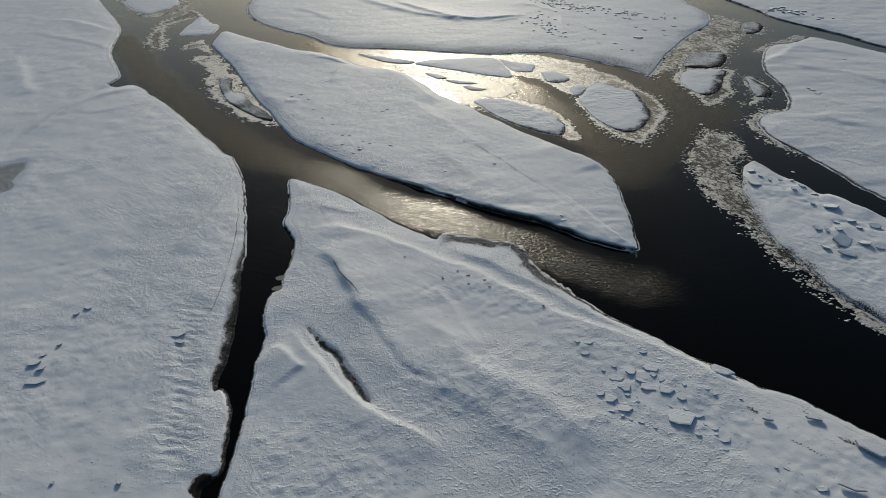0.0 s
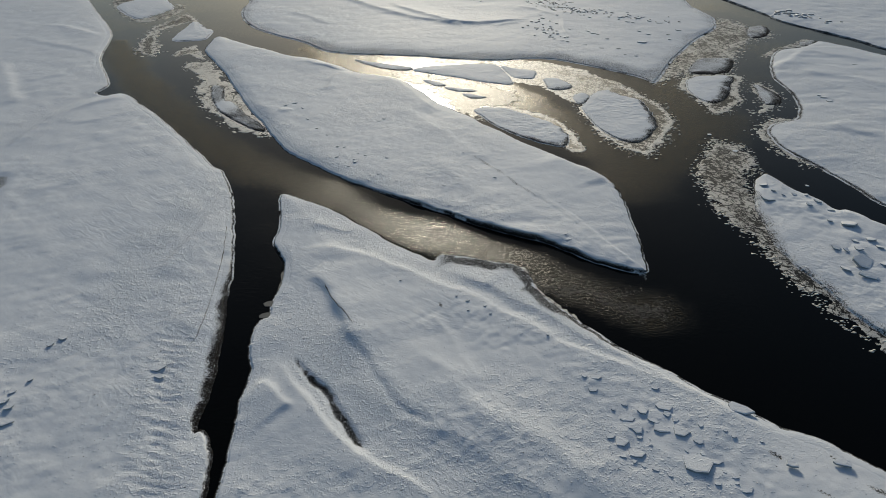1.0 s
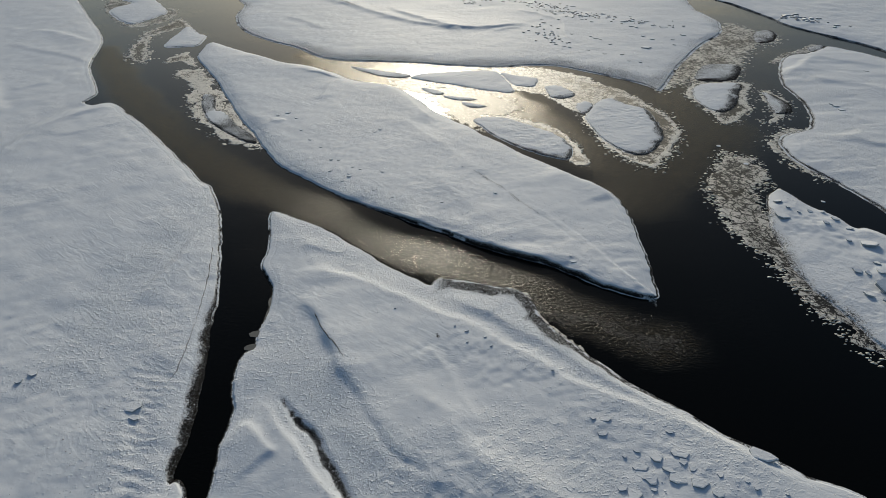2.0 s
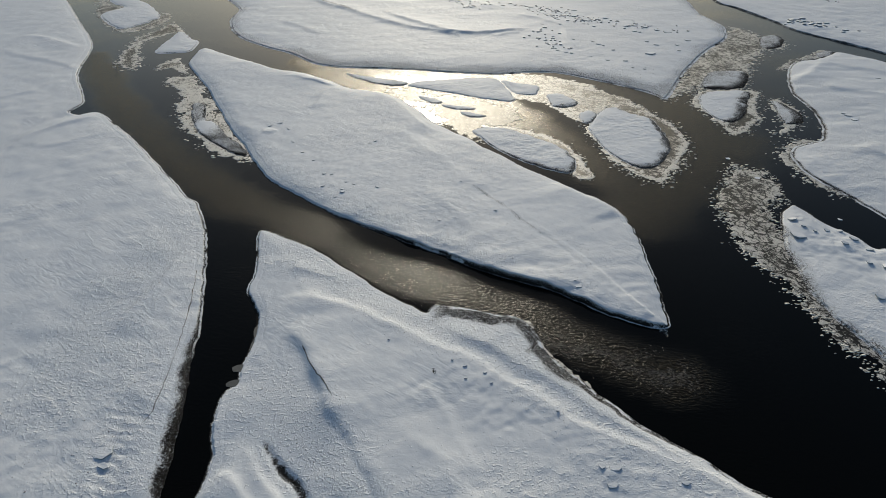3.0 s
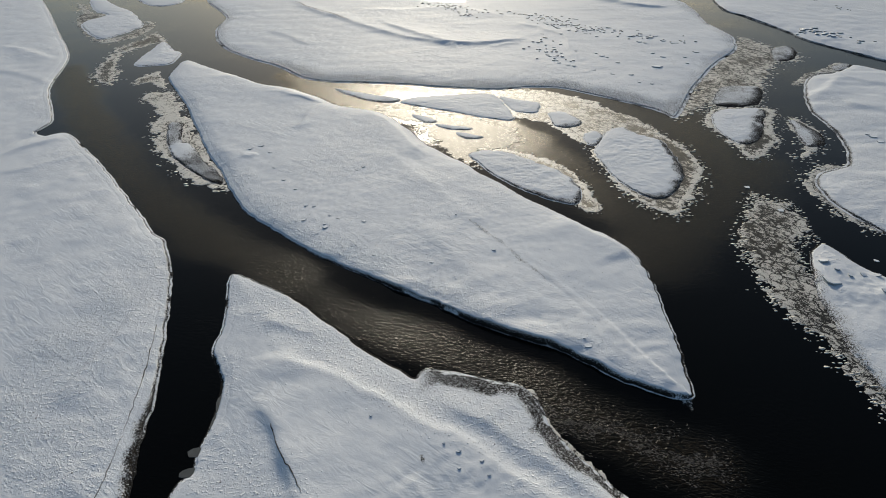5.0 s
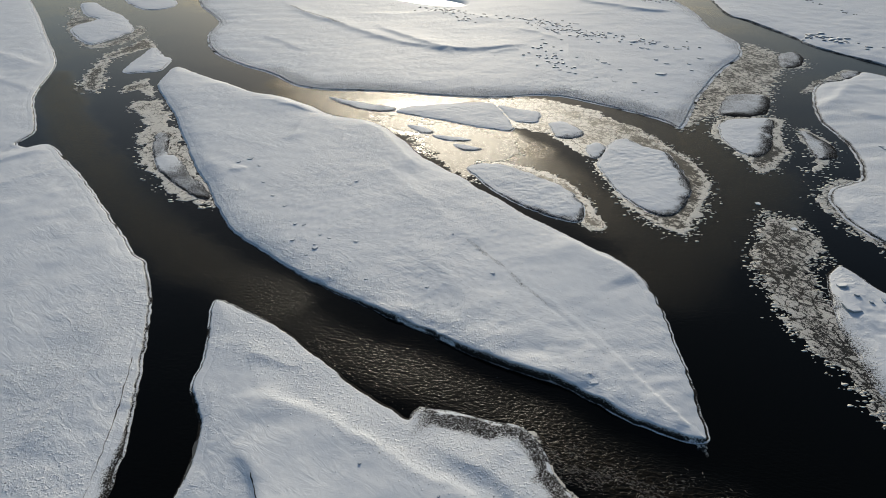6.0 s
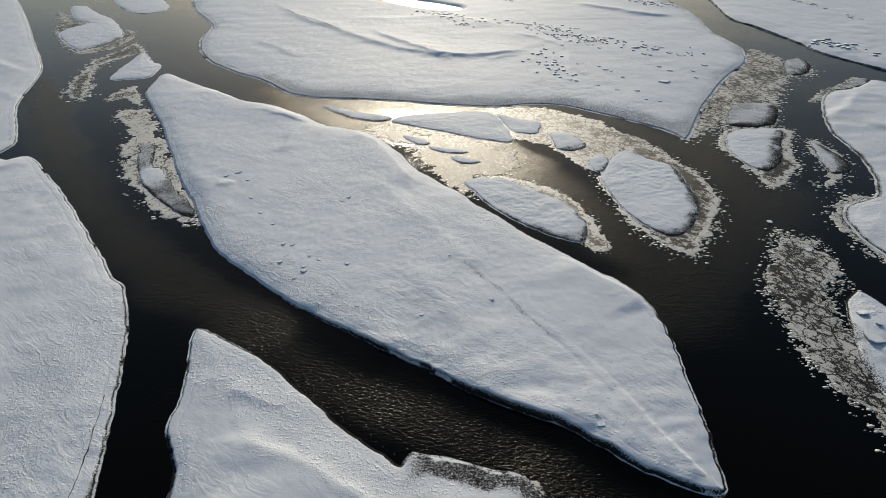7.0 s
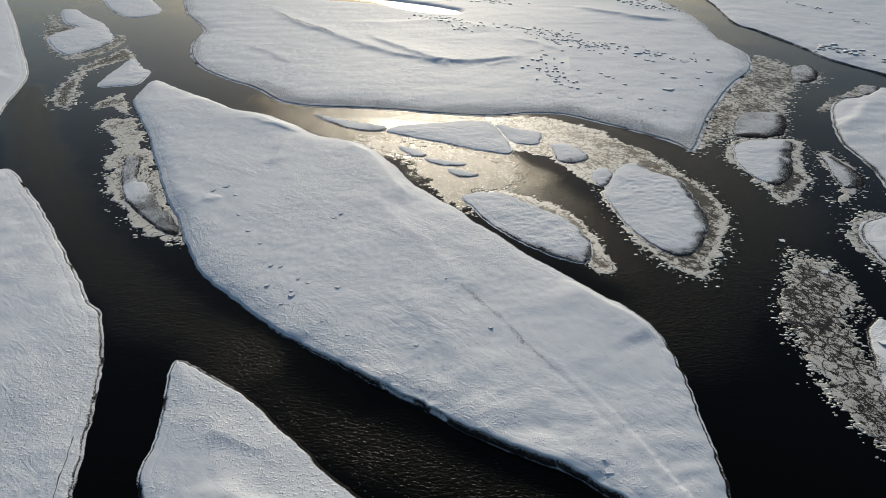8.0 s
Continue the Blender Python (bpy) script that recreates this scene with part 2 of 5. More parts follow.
# strips of coarse frosted crust: a line and how far it spreads
COARSE = (
    ([(-46.7, 124.8), (-49.9, 104.8), (-51.4, 89.2), (-50, 78)], 7.0),
    ([(-42.5, 87.3), (-36.4, 64.9), (-32.2, 49.3)], 4.5),
    ([(-105, 181), (-107.4, 150)], 7.0),
    ([(-29, 116), (-21, 109), (-11.2, 100.5), (-2.4, 93.7), (7.5, 89.9), (15.9, 79.9), (23.5, 72.6), (33, 64)], 4.5),
    ([(-22.4, 80.5), (-15.7, 71.9), (-9.8, 62.3), (0, 52), (9.5, 42.6)], 5.5),
    ([(10, 62), (20.6, 52), (30, 45)], 6.0),
    ([(-47.9, 161.1), (-27.8, 138.3), (-8.3, 120.5), (8, 110)], 5.0),
    ([(112, 200), (100, 160), (92, 135), (95, 110)], 10.0),
    ([(-52, 246), (2.4, 227), (40, 223), (63, 202)], 9.0),
)


def gritty(x, y, d):
    """How rough the snow crust is: coarse frost near the water and in strips, smooth drifts elsewhere."""
    out = 0.05 + 0.45 * ease(0.15, 0.5, fbm(x, y, 24.0, 4, 6))
    torn = fbm(x, y, 7.0, 3, 3)
    for line, wide in COARSE:
        q = np.array(line)
        lo, hi = q.min(0) - 1.6 * wide, q.max(0) + 1.6 * wide
        m = (x > lo[0]) & (x < hi[0]) & (y > lo[1]) & (y < hi[1])
        if m.any():
            near = reach(x[m], y[m], curve(line, False, 3), False)
            out[m] = np.maximum(out[m], ease(1.5 * wide, 0.3 * wide, near + 0.7 * wide * torn[m]))
    return np.clip(out + 0.5 * ease(6, 1.5, d) * ease(-0.35, 0.25, torn), 0, 1)


def land(name, key, fine, top, rise, step=0.25, cut=None, fade=1.0, fringe=0.6, rag=0.35, relief=None, mat=None, centre=(0, 40), growth=(0.0022, 0.0025), rough=1.0, shore=True, lee=None, foot=0.42, where=None, ledge=0.34, beach=None):
    """A snow-covered piece of land that rises out of the water: a bank, a bar or an island.
    cut: (heading in degrees, height) of the side that the river has cut steep.
    beach: where bare gravel lies between the water and the snow: its width, how much of it, how icy its foot."""
    line = curve(PLAN[key])
    lo, hi = line.min(0) - 1.5, line.max(0) + 1.5
    xs = ticks(lo[0], hi[0], fine, min(max(centre[0], lo[0]), hi[0]), growth[0])
    ys = ticks(lo[1], hi[1], fine, max(lo[1], centre[1]), growth[1])
    d = coarse(lambda x, y: reach(x, y, line), xs, ys, max(0.7, fine * 2))
    x, y = np.meshgrid(xs, ys)
    gy, gx = np.gradient(d, ys, xs)
    size = np.maximum(1e-6, np.hypot(gx, gy))
    d = uneven(x, y, d, rag)

    def form(x, y, d, ox, oy):
        h = np.full(x.shape, float(step))
        if cut:
            a = radians(cut[0])
            h = h + cut[1] * np.exp(-np.maximum(d, 0) / 5.0) * ease(0.2, 0.8, ox * math.sin(a) + oy * math.cos(a))
            if where:
                h = step + (h - step) * where(x, y)
        h = h * (1 + 0.6 * fbm(x, y, 5.0, 3, 3))
        z = np.where(d > 0, 0.05 * ease(0, 0.12, d) + h * ease(ledge, ledge + 0.26, d) + top * (1 - np.exp(-np.maximum(d - ledge - 0.16, 0) / rise)), d * 0.8)
        inner = ease(0.6, 4.0, d)
        z = z + inner * (0.28 * fbm(x, y, 32.0, 3, 2) * min(1.0, top) + 0.024 * rough * (1 + 1.8 * ease(0.05, 0.45, fbm(x, y, 24.0, 4, 6))) * fbm(x, y + 0.3 * x, 6.0, 4, 4, 0.55))
        lumps = ease(-0.05, 0.35, fbm(x, y, 22.0, 3, 6))
        z = z + inner * rough * (0.02 + 0.06 * lumps) * fbm(x, y, 0.9, 2, 7)
        f = fade(x, y) if callable(fade) else fade
        if lee is not None:
            side = ease(-0.4, 0.9, ox * math.sin(radians(lee)) + oy * math.cos(radians(lee)))
            sand = f * (0.25 + 1.2 * side)
            f = f * (0.2 + 0.5 * side)
        bare = foot(x, y) if callable(foot) else foot
        cover = np.clip((d - (ledge - 0.34) + 0.22 * f * fbm(x, y, 2.5, 3, 2) - bare + 0.05 * f) / (0.13 + 1.05 * f), 0, 1) ** 0.8
        cover = cover * (1 - 0.2 * gritty(x, y, d) ** 1.5)
        cover = np.maximum(cover, 0.52 * ease(0.35, 0.6, h) * ease(0.12, 0.4, fbm(x, y, 5.0, 4, 4)) * ease(ledge - 0.2, ledge - 0.08, d) * ease(ledge + 0.22, ledge + 0.1, d))
        if lee is not None:
            cover = np.minimum(cover, 0.2 + 0.8 * ease(0.0, 1.5 * sand, d + 0.45 * sand * fbm(x, y, 2.2, 3, 4)))
        if beach:
            wet, much, ice = beach(x, y)
            strip = ease(0.5 * wet * np.minimum(1, 2 * ice), 1.35 * wet, d + 0.3 * wet * fbm(x, y, 2.2, 3, 4))
            strip = np.maximum(strip, ice * (0.75 + 1.2 * fbm(x, y, 1.2, 3, 7)) * ease(0.0, 0.12, d) * ease(1.0, 0.45, d + 0.7 * fbm(x, y, 2.0, 3, 5)))
            cover = cover + much * (np.maximum(strip, 0.10 + 0.20 * ice) - cover)
        line_ice = fringe(x, y) if callable(fringe) else fringe
        line_ice = line_ice * (0.62 + 0.6 * fbm(x, y, 3.5, 5, 3, 0.65))
        cover = np.maximum(cover, line_ice * ease(1.6, 0.7, f) * ease(0.02, 0.06, d) * ease(ledge + 0.02, ledge - 0.16, d + 0.12 * fbm(x, y, 0.8, 2, 2)) * ease(-0.75, -0.25, fbm(x, y, 4.0, 3, 6)))
        if relief:
            dz, dc = relief(x, y, d)
            z = z + dz * ease(0.2, 2.0, d)
            cover = cover * dc
        return z, cover

    z, cover = form(x, y, d, -gx / size, -gy / size)
    if shore:
        z = z - 0.07 * ease(ledge + 1.4, ledge + 1.0, d)
    ob = sheet(name, xs, ys, z, d > (ledge + 1.1 if shore else -0.6), cover, mat or SNOW, grit=gritty(x, y, d))
    LANDS[ob.name] = (xs, ys, z)
    if shore:
        edge_strip("shore_edge", line, rag, form, mat or SNOW, ob, step=max(0.25, fine), ledge=ledge)
    return ob


LANDS = {}


def height_of(name, x, y):
    """The height of that piece of land at the points."""
    xs, ys, z = LANDS[name]
    i = np.clip(np.searchsorted(xs, x) - 1, 0, len(xs) - 2)
    j = np.clip(np.searchsorted(ys, y) - 1, 0, len(ys) - 2)
    u = np.clip((x - xs[i]) / (xs[i + 1] - xs[i]), 0, 1)
    v = np.clip((y - ys[j]) / (ys[j + 1] - ys[j]), 0, 1)
    return (z[j, i] * (1 - u) + z[j, i + 1] * u) * (1 - v) + (z[j + 1, i] * (1 - u) + z[j + 1, i + 1] * u) * v


def drift(x, y, points, height, left, right, ends=0.18):
    """A snow drift along a line, with its own width on the left and on the right of it."""
    line = curve(points, False, 4)
    pad = 3.2 * max(left, right)
    lo, hi = line.min(0) - pad, line.max(0) + pad
    out = np.zeros(x.shape)
    m = (x > lo[0]) & (x < hi[0]) & (y > lo[1]) & (y < hi[1])
    if not m.any():
        return out
    wob = min(1.0, 0.5 * max(left, right))
    px = x[m] + wob * fbm(x[m], y[m], 6.0, 2, 1)
    py = y[m] + wob * fbm(x[m], y[m], 6.0, 2, 4)
    best, side, part = np.full(px.shape, 1e9), np.zeros(px.shape), np.zeros(px.shape)
    n = len(line) - 1
    for i in range(n):
        (ax, ay), (bx, by) = line[i], line[i + 1]
        ex, ey = bx - ax, by - ay
        t = np.clip(((px - ax) * ex + (py - ay) * ey) / (ex * ex + ey * ey + 1e-12), 0, 1)
        dd = (px - ax - t * ex) ** 2 + (py - ay - t * ey) ** 2
        c = dd < best
        best = np.where(c, dd, best)
        side = np.where(c, ex * (py - ay) - ey * (px - ax), side)
        part = np.where(c, (i + t) / n, part)
    w = np.where(side > 0, left, right)
    out[m] = height * np.exp(-(np.sqrt(best) / w) ** 1.5) * ease(0, ends, part) * ease(1, 1 - ends, part)
    return out


def shelf(name, key, fine, frost=0.75, rag=1.0, core=0.75, parent=None, mat=None, holes=0.0):
    """A sheet of thin ragged ice that lies on the water."""
    line = curve(PLAN[key])
    lo, hi = line.min(0) - 2, line.max(0) + 2
    xs, ys = np.arange(lo[0], hi[0], fine), np.arange(lo[1], hi[1], fine)
    d = coarse(lambda x, y: reach(x, y, line), xs, ys, 0.7)
    x, y = np.meshgrid(xs, ys)
    d = d + rag * (fbm(x, y, 3.0, 4, 3, 0.65) + 0.35 * fbm(0.6 * x, y, 0.9, 2, 6)) - holes * 2.0 * np.maximum(0, fbm(0.8 * x, y, 3.6, 4, 5, 0.6) - 0.1)
    z = np.where(d > 0, 0.022 + 0.012 * ease(0, 0.5, d) + 0.012 * fbm(x, y, 1.3, 3, 2), -0.02 + 0.3 * d)
    z = np.maximum(z, -0.3)
    cover = frost * (core + (1 - core) * ease(2.4, 0.5, d)) + 0.3 * fbm(x, y, 6.0, 3, 4)
    return sheet(name, xs, ys, z, d > -0.15, np.clip(cover, 0, 1), mat or ICE, parent)


# plan outlines of the land and of the ice sheets, in metres
PLAN = {}
PLAN["left"] = [
    (-219.9, 403.5), (-183.8, 347.8), (-157.8, 306.2), (-142.1, 281.3), (-131.8, 263.7), (-127.8, 253.1), (-124.5, 241.8), (-119.9, 228.6), (-115.9, 219.9), (-109.9, 209.5),
    (-104.6, 200.5), (-102.9, 195.7), (-103.3, 192.8), (-103.3, 188.9), (-99.1, 186.6), (-94.2, 188.1), (-83.6, 176.3), (-76.4, 168.1), (-67.7, 156.7), (-60.2, 147.2),
    (-53, 137.2), (-49.6, 133.9), (-46.5, 128.3), (-43.9, 122.5), (-41.6, 115.2), (-39.4, 108), (-36.9, 98.2), (-35.6, 92.5), (-34.7, 87.1), (-33.1, 79.2),
    (-31.8, 72.2), (-31.1, 66.6), (-30.9, 62.3), (-30.6, 59), (-29.8, 59.2), (-28.6, 57.9), (-27.7, 55.8), (-27, 52.6), (-26.4, 49.2), (-26.2, 46.4),
    (-27.1, 45.1), (-27.7, 42.9), (-26.5, 30), (-26, 0), (-26, -40), (-340, -40), (-340, 470), (-265, 470),
]
PLAN["bar"] = [
    (-33.1, 122.2), (-31.7, 115), (-30.5, 108.5), (-30.5, 103.8), (-29.1, 100.5), (-27.4, 97.3), (-26.5, 93.2), (-26.3, 88.7), (-26.5, 85.3), (-26.3, 81.7),
    (-27.4, 80.4), (-27.7, 76.9), (-27.2, 73.4), (-26.2, 70.5), (-25.9, 66.8), (-26, 63.8), (-25.6, 59.8), (-25.3, 55.8), (-25.1, 51.5), (-24.8, 46.9),
    (-25, 42.9), (-24.5, 30), (-24, 0), (-24, -40), (130, -40), (118, -10), (90, 20), (66, 37), (52.9, 49.7), (49.9, 52.5),
    (47.4, 54.6), (44.9, 56.8), (41.7, 58.6), (39.2, 60.8), (36.3, 63.2), (33.3, 65.9), (30.1, 69), (27.4, 71.2), (24, 75.1), (21.2, 78.7),
    (18.2, 82.6), (15.5, 86.9), (14.4, 91.5), (12.4, 94.6), (7.9, 96), (3.8, 97.5), (-0.1, 98.1), (-1.2, 96.4), (-3.5, 98), (-6.8, 100.7),
    (-10.2, 103.6), (-15.1, 108.6), (-21.6, 114.8), (-26.9, 118.6),
]
PLAN["island"] = [
    (-86, 255.9), (-74.3, 245.6), (-60.9, 234.4), (-53.1, 227.1), (-44.3, 223), (-35.2, 215.6), (-26.5, 206.6), (-16.7, 201.8), (-11.9, 197.4), (-6.3, 188),
    (-1.9, 178.8), (3, 171.8), (7.6, 166.1), (11.9, 159.4), (16, 153.9), (21.1, 146.5), (25.9, 141), (29.3, 136.5), (33.7, 131.8), (36.3, 125.7),
    (36.8, 120.1), (36.6, 113.5), (36.2, 106.4), (35.6, 99.9), (34.9, 93.7), (33.9, 92.5), (30.5, 93.5), (26.5, 96), (22.9, 99.1), (19.1, 102.1),
    (14, 104.8), (8.6, 107.9), (2, 112.8), (-3.9, 116.7), (-10.1, 121.1), (-16.8, 126.1), (-23.9, 132.3), (-30.2, 138.3), (-37, 145.5), (-42.3, 154.4),
    (-46.8, 163.7), (-52, 172), (-58.8, 185.9), (-70.8, 210.1), (-78.8, 224.3), (-85.1, 236.1), (-86.7, 247),
]
PLAN["far"] = [
    (-124.8, 396.9), (-110.9, 361.2), (-100.2, 342.7), (-91.5, 324.1), (-90.8, 309.7), (-87.3, 293.9), (-80.7, 278.2), (-73.4, 267.4), (-63.9, 257.3), (-52.3, 247.3),
    (-45, 238.2), (-40.7, 233.4), (-30.1, 229), (-20.2, 227.6), (-7.2, 225.2), (2.4, 222.4), (16.4, 219.6), (24.2, 219.7), (32.1, 220.7), (39.7, 219),
    (46.3, 214), (52.5, 208.8), (58.3, 203.4), (63.4, 197.3), (65, 193.1), (68.2, 197.1), (73.2, 206.7), (77.8, 215.7), (82.7, 223.6), (89.4, 234.2),
    (97.4, 245.4), (108, 258.4), (113.2, 271.1), (115.1, 279.9), (114.4, 291.2), (114.2, 304.4), (117.9, 329.3), (118.3, 351.4), (117, 371.4), (115.6, 380.1),
    (114, 430), (112, 470), (-150, 470), (-140, 430),
]
PLAN["right"] = [
    (153.9, 215.7), (147.3, 227.9), (140.2, 237.9), (134.4, 234.8), (127.6, 229.4), (120.8, 228.1), (114.5, 220.8), (107.5, 207.1), (103.4, 195.9), (102.6, 186.1),
    (101.4, 178.2), (98.2, 169.4), (94, 161.8), (90.4, 159.7), (85.6, 157.3), (82.3, 152.5), (81.3, 146.4), (81.6, 140.6), (83.1, 136.4), (85, 129.7),
    (86.5, 122.8), (87.5, 116), (89.7, 110.2), (94, 99), (103, 80), (112, 50), (120, 0), (125, -40), (340, -40), (340, 50),
    (235, 122), (185, 173),
]
PLAN["farright"] = [
    (138.9, 378.5), (135.2, 351.6), (131.1, 326.3), (134.7, 312.8), (137.1, 298.6), (139.2, 285.7), (140.1, 271.9), (143, 263.2), (153.5, 239), (158.7, 223.6),
    (184, 188), (236, 138), (340, 66), (340, 470), (144, 470), (141, 430),
]
PLAN["jam"] = [
    (66.8, 124.4), (70.3, 128.5), (71.7, 127.2), (73.4, 121.4), (76.4, 116.2), (77.5, 112.6), (79.8, 112.6), (81.6, 109.6), (83.7, 105.4), (85, 102.5),
    (91, 91), (97, 75), (101, 50), (101, 20), (104, -30), (98, -30), (90, 15), (82, 38), (72, 60), (66.3, 71.7),
    (64.7, 76), (63, 81), (62, 87.5), (60.7, 94), (60.3, 100), (61.4, 107), (63.3, 115.5),
]
PLAN["jamice"] = [
    (67.5, 148.2), (68.2, 145.1), (71.7, 144.8), (72.1, 140.9), (71.3, 135.7), (70, 131), (66.9, 129.7), (64.7, 124.4), (64.3, 119.7), (63.8, 96.3),
    (66.2, 85.3), (68.1, 74.6), (64.7, 69.1), (62.2, 74.7), (60.2, 79.3), (59.3, 84.8), (58, 90.4), (57.3, 98), (56.1, 105.5), (55.2, 111.4),
    (54.3, 114.4), (55.2, 122.5), (56.1, 126.6), (57, 131.6), (60.8, 138), (64.1, 145.2),
]
PLAN["isle"] = [
    (45.3, 183.6), (49.3, 186.5), (51.9, 182.1), (56.6, 177.3), (57, 170.6), (56.8, 164.4), (55.5, 158.1), (52.9, 152.5), (49.3, 148.2), (46.2, 147.9),
    (43.5, 150.7), (41, 156.4), (39.8, 164.5), (39.8, 172),
]
PLAN["isleice"] = [
    (38.8, 174.6), (42.4, 182.2), (48.4, 188.1), (54.2, 189.8), (57.5, 183.7), (60.7, 174.9), (61.3, 167.9), (60.5, 160.8), (57.8, 153.4), (54.8, 148.6),
    (50.9, 142.8), (47.6, 140.8), (44.7, 143.7), (42.2, 148.1), (39.8, 156), (39.1, 166.2),
]
PLAN["long"] = [
    (9.8, 170.9), (13.3, 172.9), (17.9, 171.9), (21.1, 168.5), (25.2, 165), (28.1, 161.9), (30.5, 157.4), (31.5, 152.2), (31.2, 148), (29.1, 145.7),
    (25.5, 147.5), (21.9, 150.4), (18.3, 154.5), (14.6, 159.9), (11.6, 165.7),
]
PLAN["longice"] = [
    (9, 171.5), (13.3, 173.9), (19.3, 173.7), (23.7, 170.5), (27.8, 167.1), (31.4, 161.8), (33.4, 155.8), (34.1, 149.2), (34, 143.3), (31.4, 142.7),
    (30.1, 145.5), (26.4, 147.1), (17.4, 155.9), (11.6, 165.7),
]
PLAN["mid"] = [
    (-8.1, 208.8), (-3.6, 213.1), (5.5, 214.4), (16.1, 215.2), (19.5, 210.9), (21, 203), (22.3, 196.8), (21.4, 193.4), (16.1, 195), (8.1, 199.5),
    (-0.4, 204.3),
]
PLAN["drop"] = [
    (20.7, 212.1), (24.6, 209.5), (29.5, 207.3), (30.8, 204.5), (29, 199), (24.8, 199.2), (22.4, 203),
]
PLAN["sliver"] = [
    (-29, 222), (-22.2, 218.1), (-15.8, 214.9), (-9.2, 211.7), (-11.5, 209), (-17.6, 210.8), (-23.5, 216),
]
PLAN["midice"] = [
    (18.1, 216.9), (24, 217.9), (31.7, 218), (38.8, 214.3), (46.4, 207.8), (50.2, 200), (54.9, 192.1), (57.5, 183.7), (52.9, 187.6), (47.4, 186.6),
    (43.3, 180.7), (40.1, 171.2), (39, 174.6), (36, 178.6), (33.9, 184), (30.3, 191.4), (25.5, 193.9), (22.4, 196.1), (21, 203),
]
PLAN["shoal"] = [
    (-16.3, 205.3), (-6.1, 203), (2.5, 199.7), (12, 194.4), (20.2, 188.2), (22, 181.4), (20.2, 176.4), (16.9, 173.8), (12.3, 173.2), (10.5, 169.9),
    (11.1, 165), (8.7, 164.1), (4.9, 171.1), (-0, 181.7), (-5.6, 193.1),
]
PLAN["islet1"] = [
    (76.5, 194.7), (79.4, 198.1), (84.9, 198.6), (90.8, 198.4), (87.5, 189.9), (82.1, 179.8), (77.5, 174.9), (74.9, 176.7), (73.7, 181.9), (74, 188.1),
]
PLAN["islet1ice"] = [
    (74.5, 194.1), (78.9, 199.2), (87, 200), (92.3, 199.4), (93, 194.7), (88.6, 187.5), (86.2, 181.4), (85.4, 176.3), (81.1, 171.5), (76.2, 166.9),
    (74.1, 167.7), (73.8, 173.7), (72.7, 180.8), (72.2, 188.2),
]
PLAN["islet2"] = [
    (94.8, 189.3), (96, 186.6), (97, 181.6), (96.2, 177), (94.2, 173.2), (91, 172.5), (91, 175.5), (92.5, 181.8),
]
PLAN["islet2ice"] = [
    (94.1, 189.6), (96.6, 191.2), (98, 182.5), (96.6, 176.4), (94.2, 172.1), (88.5, 168.2), (84.9, 165.8), (89.5, 172), (90.6, 178.4), (91.6, 184.3),
]
PLAN["field"] = [
    (115.9, 275.3), (121, 269.2), (122.8, 260.9), (126.6, 257.4), (126.6, 251.1), (122.1, 243.6), (115.9, 241.7), (107.7, 229.8), (100.2, 218.2), (92.5, 204),
    (89.2, 201.8), (80.2, 200.7), (78, 202.3), (72.2, 199.1), (65.5, 192.4), (72.5, 206.7), (81.9, 223.6), (99.1, 249.4),
]
PLAN["patch"] = [
    (86.3, 215.7), (91.7, 218.6), (98, 216.5), (92.5, 204), (86.1, 201.2), (79.8, 203.3),
]
PLAN["heart"] = [
    (-175.3, 374.5), (-168.8, 374.1), (-158.4, 360.5), (-142.6, 343), (-133.3, 328.5), (-124.8, 313.4), (-125.3, 304.5), (-128, 296.1), (-131.7, 289.9), (-142.2, 301.1),
    (-151.6, 314.9), (-153.1, 324.7), (-149.6, 335.8), (-158.5, 344), (-169.2, 361.2),
]
PLAN["topisle"] = [
    (-167.3, 399.9), (-149.4, 370.2), (-136.6, 355.5), (-129.2, 356.2), (-125.4, 363.4), (-129.3, 376.9), (-141.8, 398.1), (-146, 420), (-165, 440), (-180, 425),
]
PLAN["fin"] = [
    (-102, 251.3), (-104.2, 262.4), (-104.7, 273.7), (-104.4, 283.1), (-96.9, 271.3), (-92.3, 266.3), (-90.7, 253.7), (-95.1, 251),
]
PLAN["finice"] = [
    (-111, 237.1), (-115.1, 253.7), (-119, 273.1), (-117.4, 280.1), (-115.3, 291.4), (-113.1, 298.6), (-103.9, 283.8), (-108.5, 280.4), (-112.8, 268), (-112, 259.6),
    (-105.4, 244.7), (-102, 234.1), (-102.6, 230.3),
]
PLAN["tailice"] = [
    (-85.6, 220.6), (-80.5, 221.5), (-79, 222), (-73.3, 211.9), (-67.1, 200.4), (-59.2, 187), (-52.5, 174), (-47, 163.9), (-42.7, 155), (-43.7, 154.5),
    (-47.8, 157.5), (-50.9, 158), (-55, 161.8), (-59.7, 167.5), (-66.2, 175.4), (-70.6, 184.4), (-71, 187.4), (-74.2, 192.3), (-74.6, 199), (-79.5, 210.2), (-84.4, 214.3),
]
PLAN["tail"] = [
    (-62.6, 181.6), (-60.6, 180.4), (-57.5, 176.1), (-52.4, 168.9), (-47.1, 161.6), (-45.4, 157.8), (-48.3, 158.9), (-53.6, 163.5), (-58.8, 169.7), (-63.4, 177),
    (-67.4, 185.8), (-69.5, 195), (-66.2, 192.4),
]
PLAN["bits1"] = [
    (-4.7, 198.2), (-1.6, 196.3), (1.4, 193.5), (0.5, 192.2), (-1.8, 193.3),
]
PLAN["bits2"] = [
    (1.8, 190.8), (6.4, 189.4), (10.6, 187.6), (9.3, 186.7), (5.1, 187.5),
]
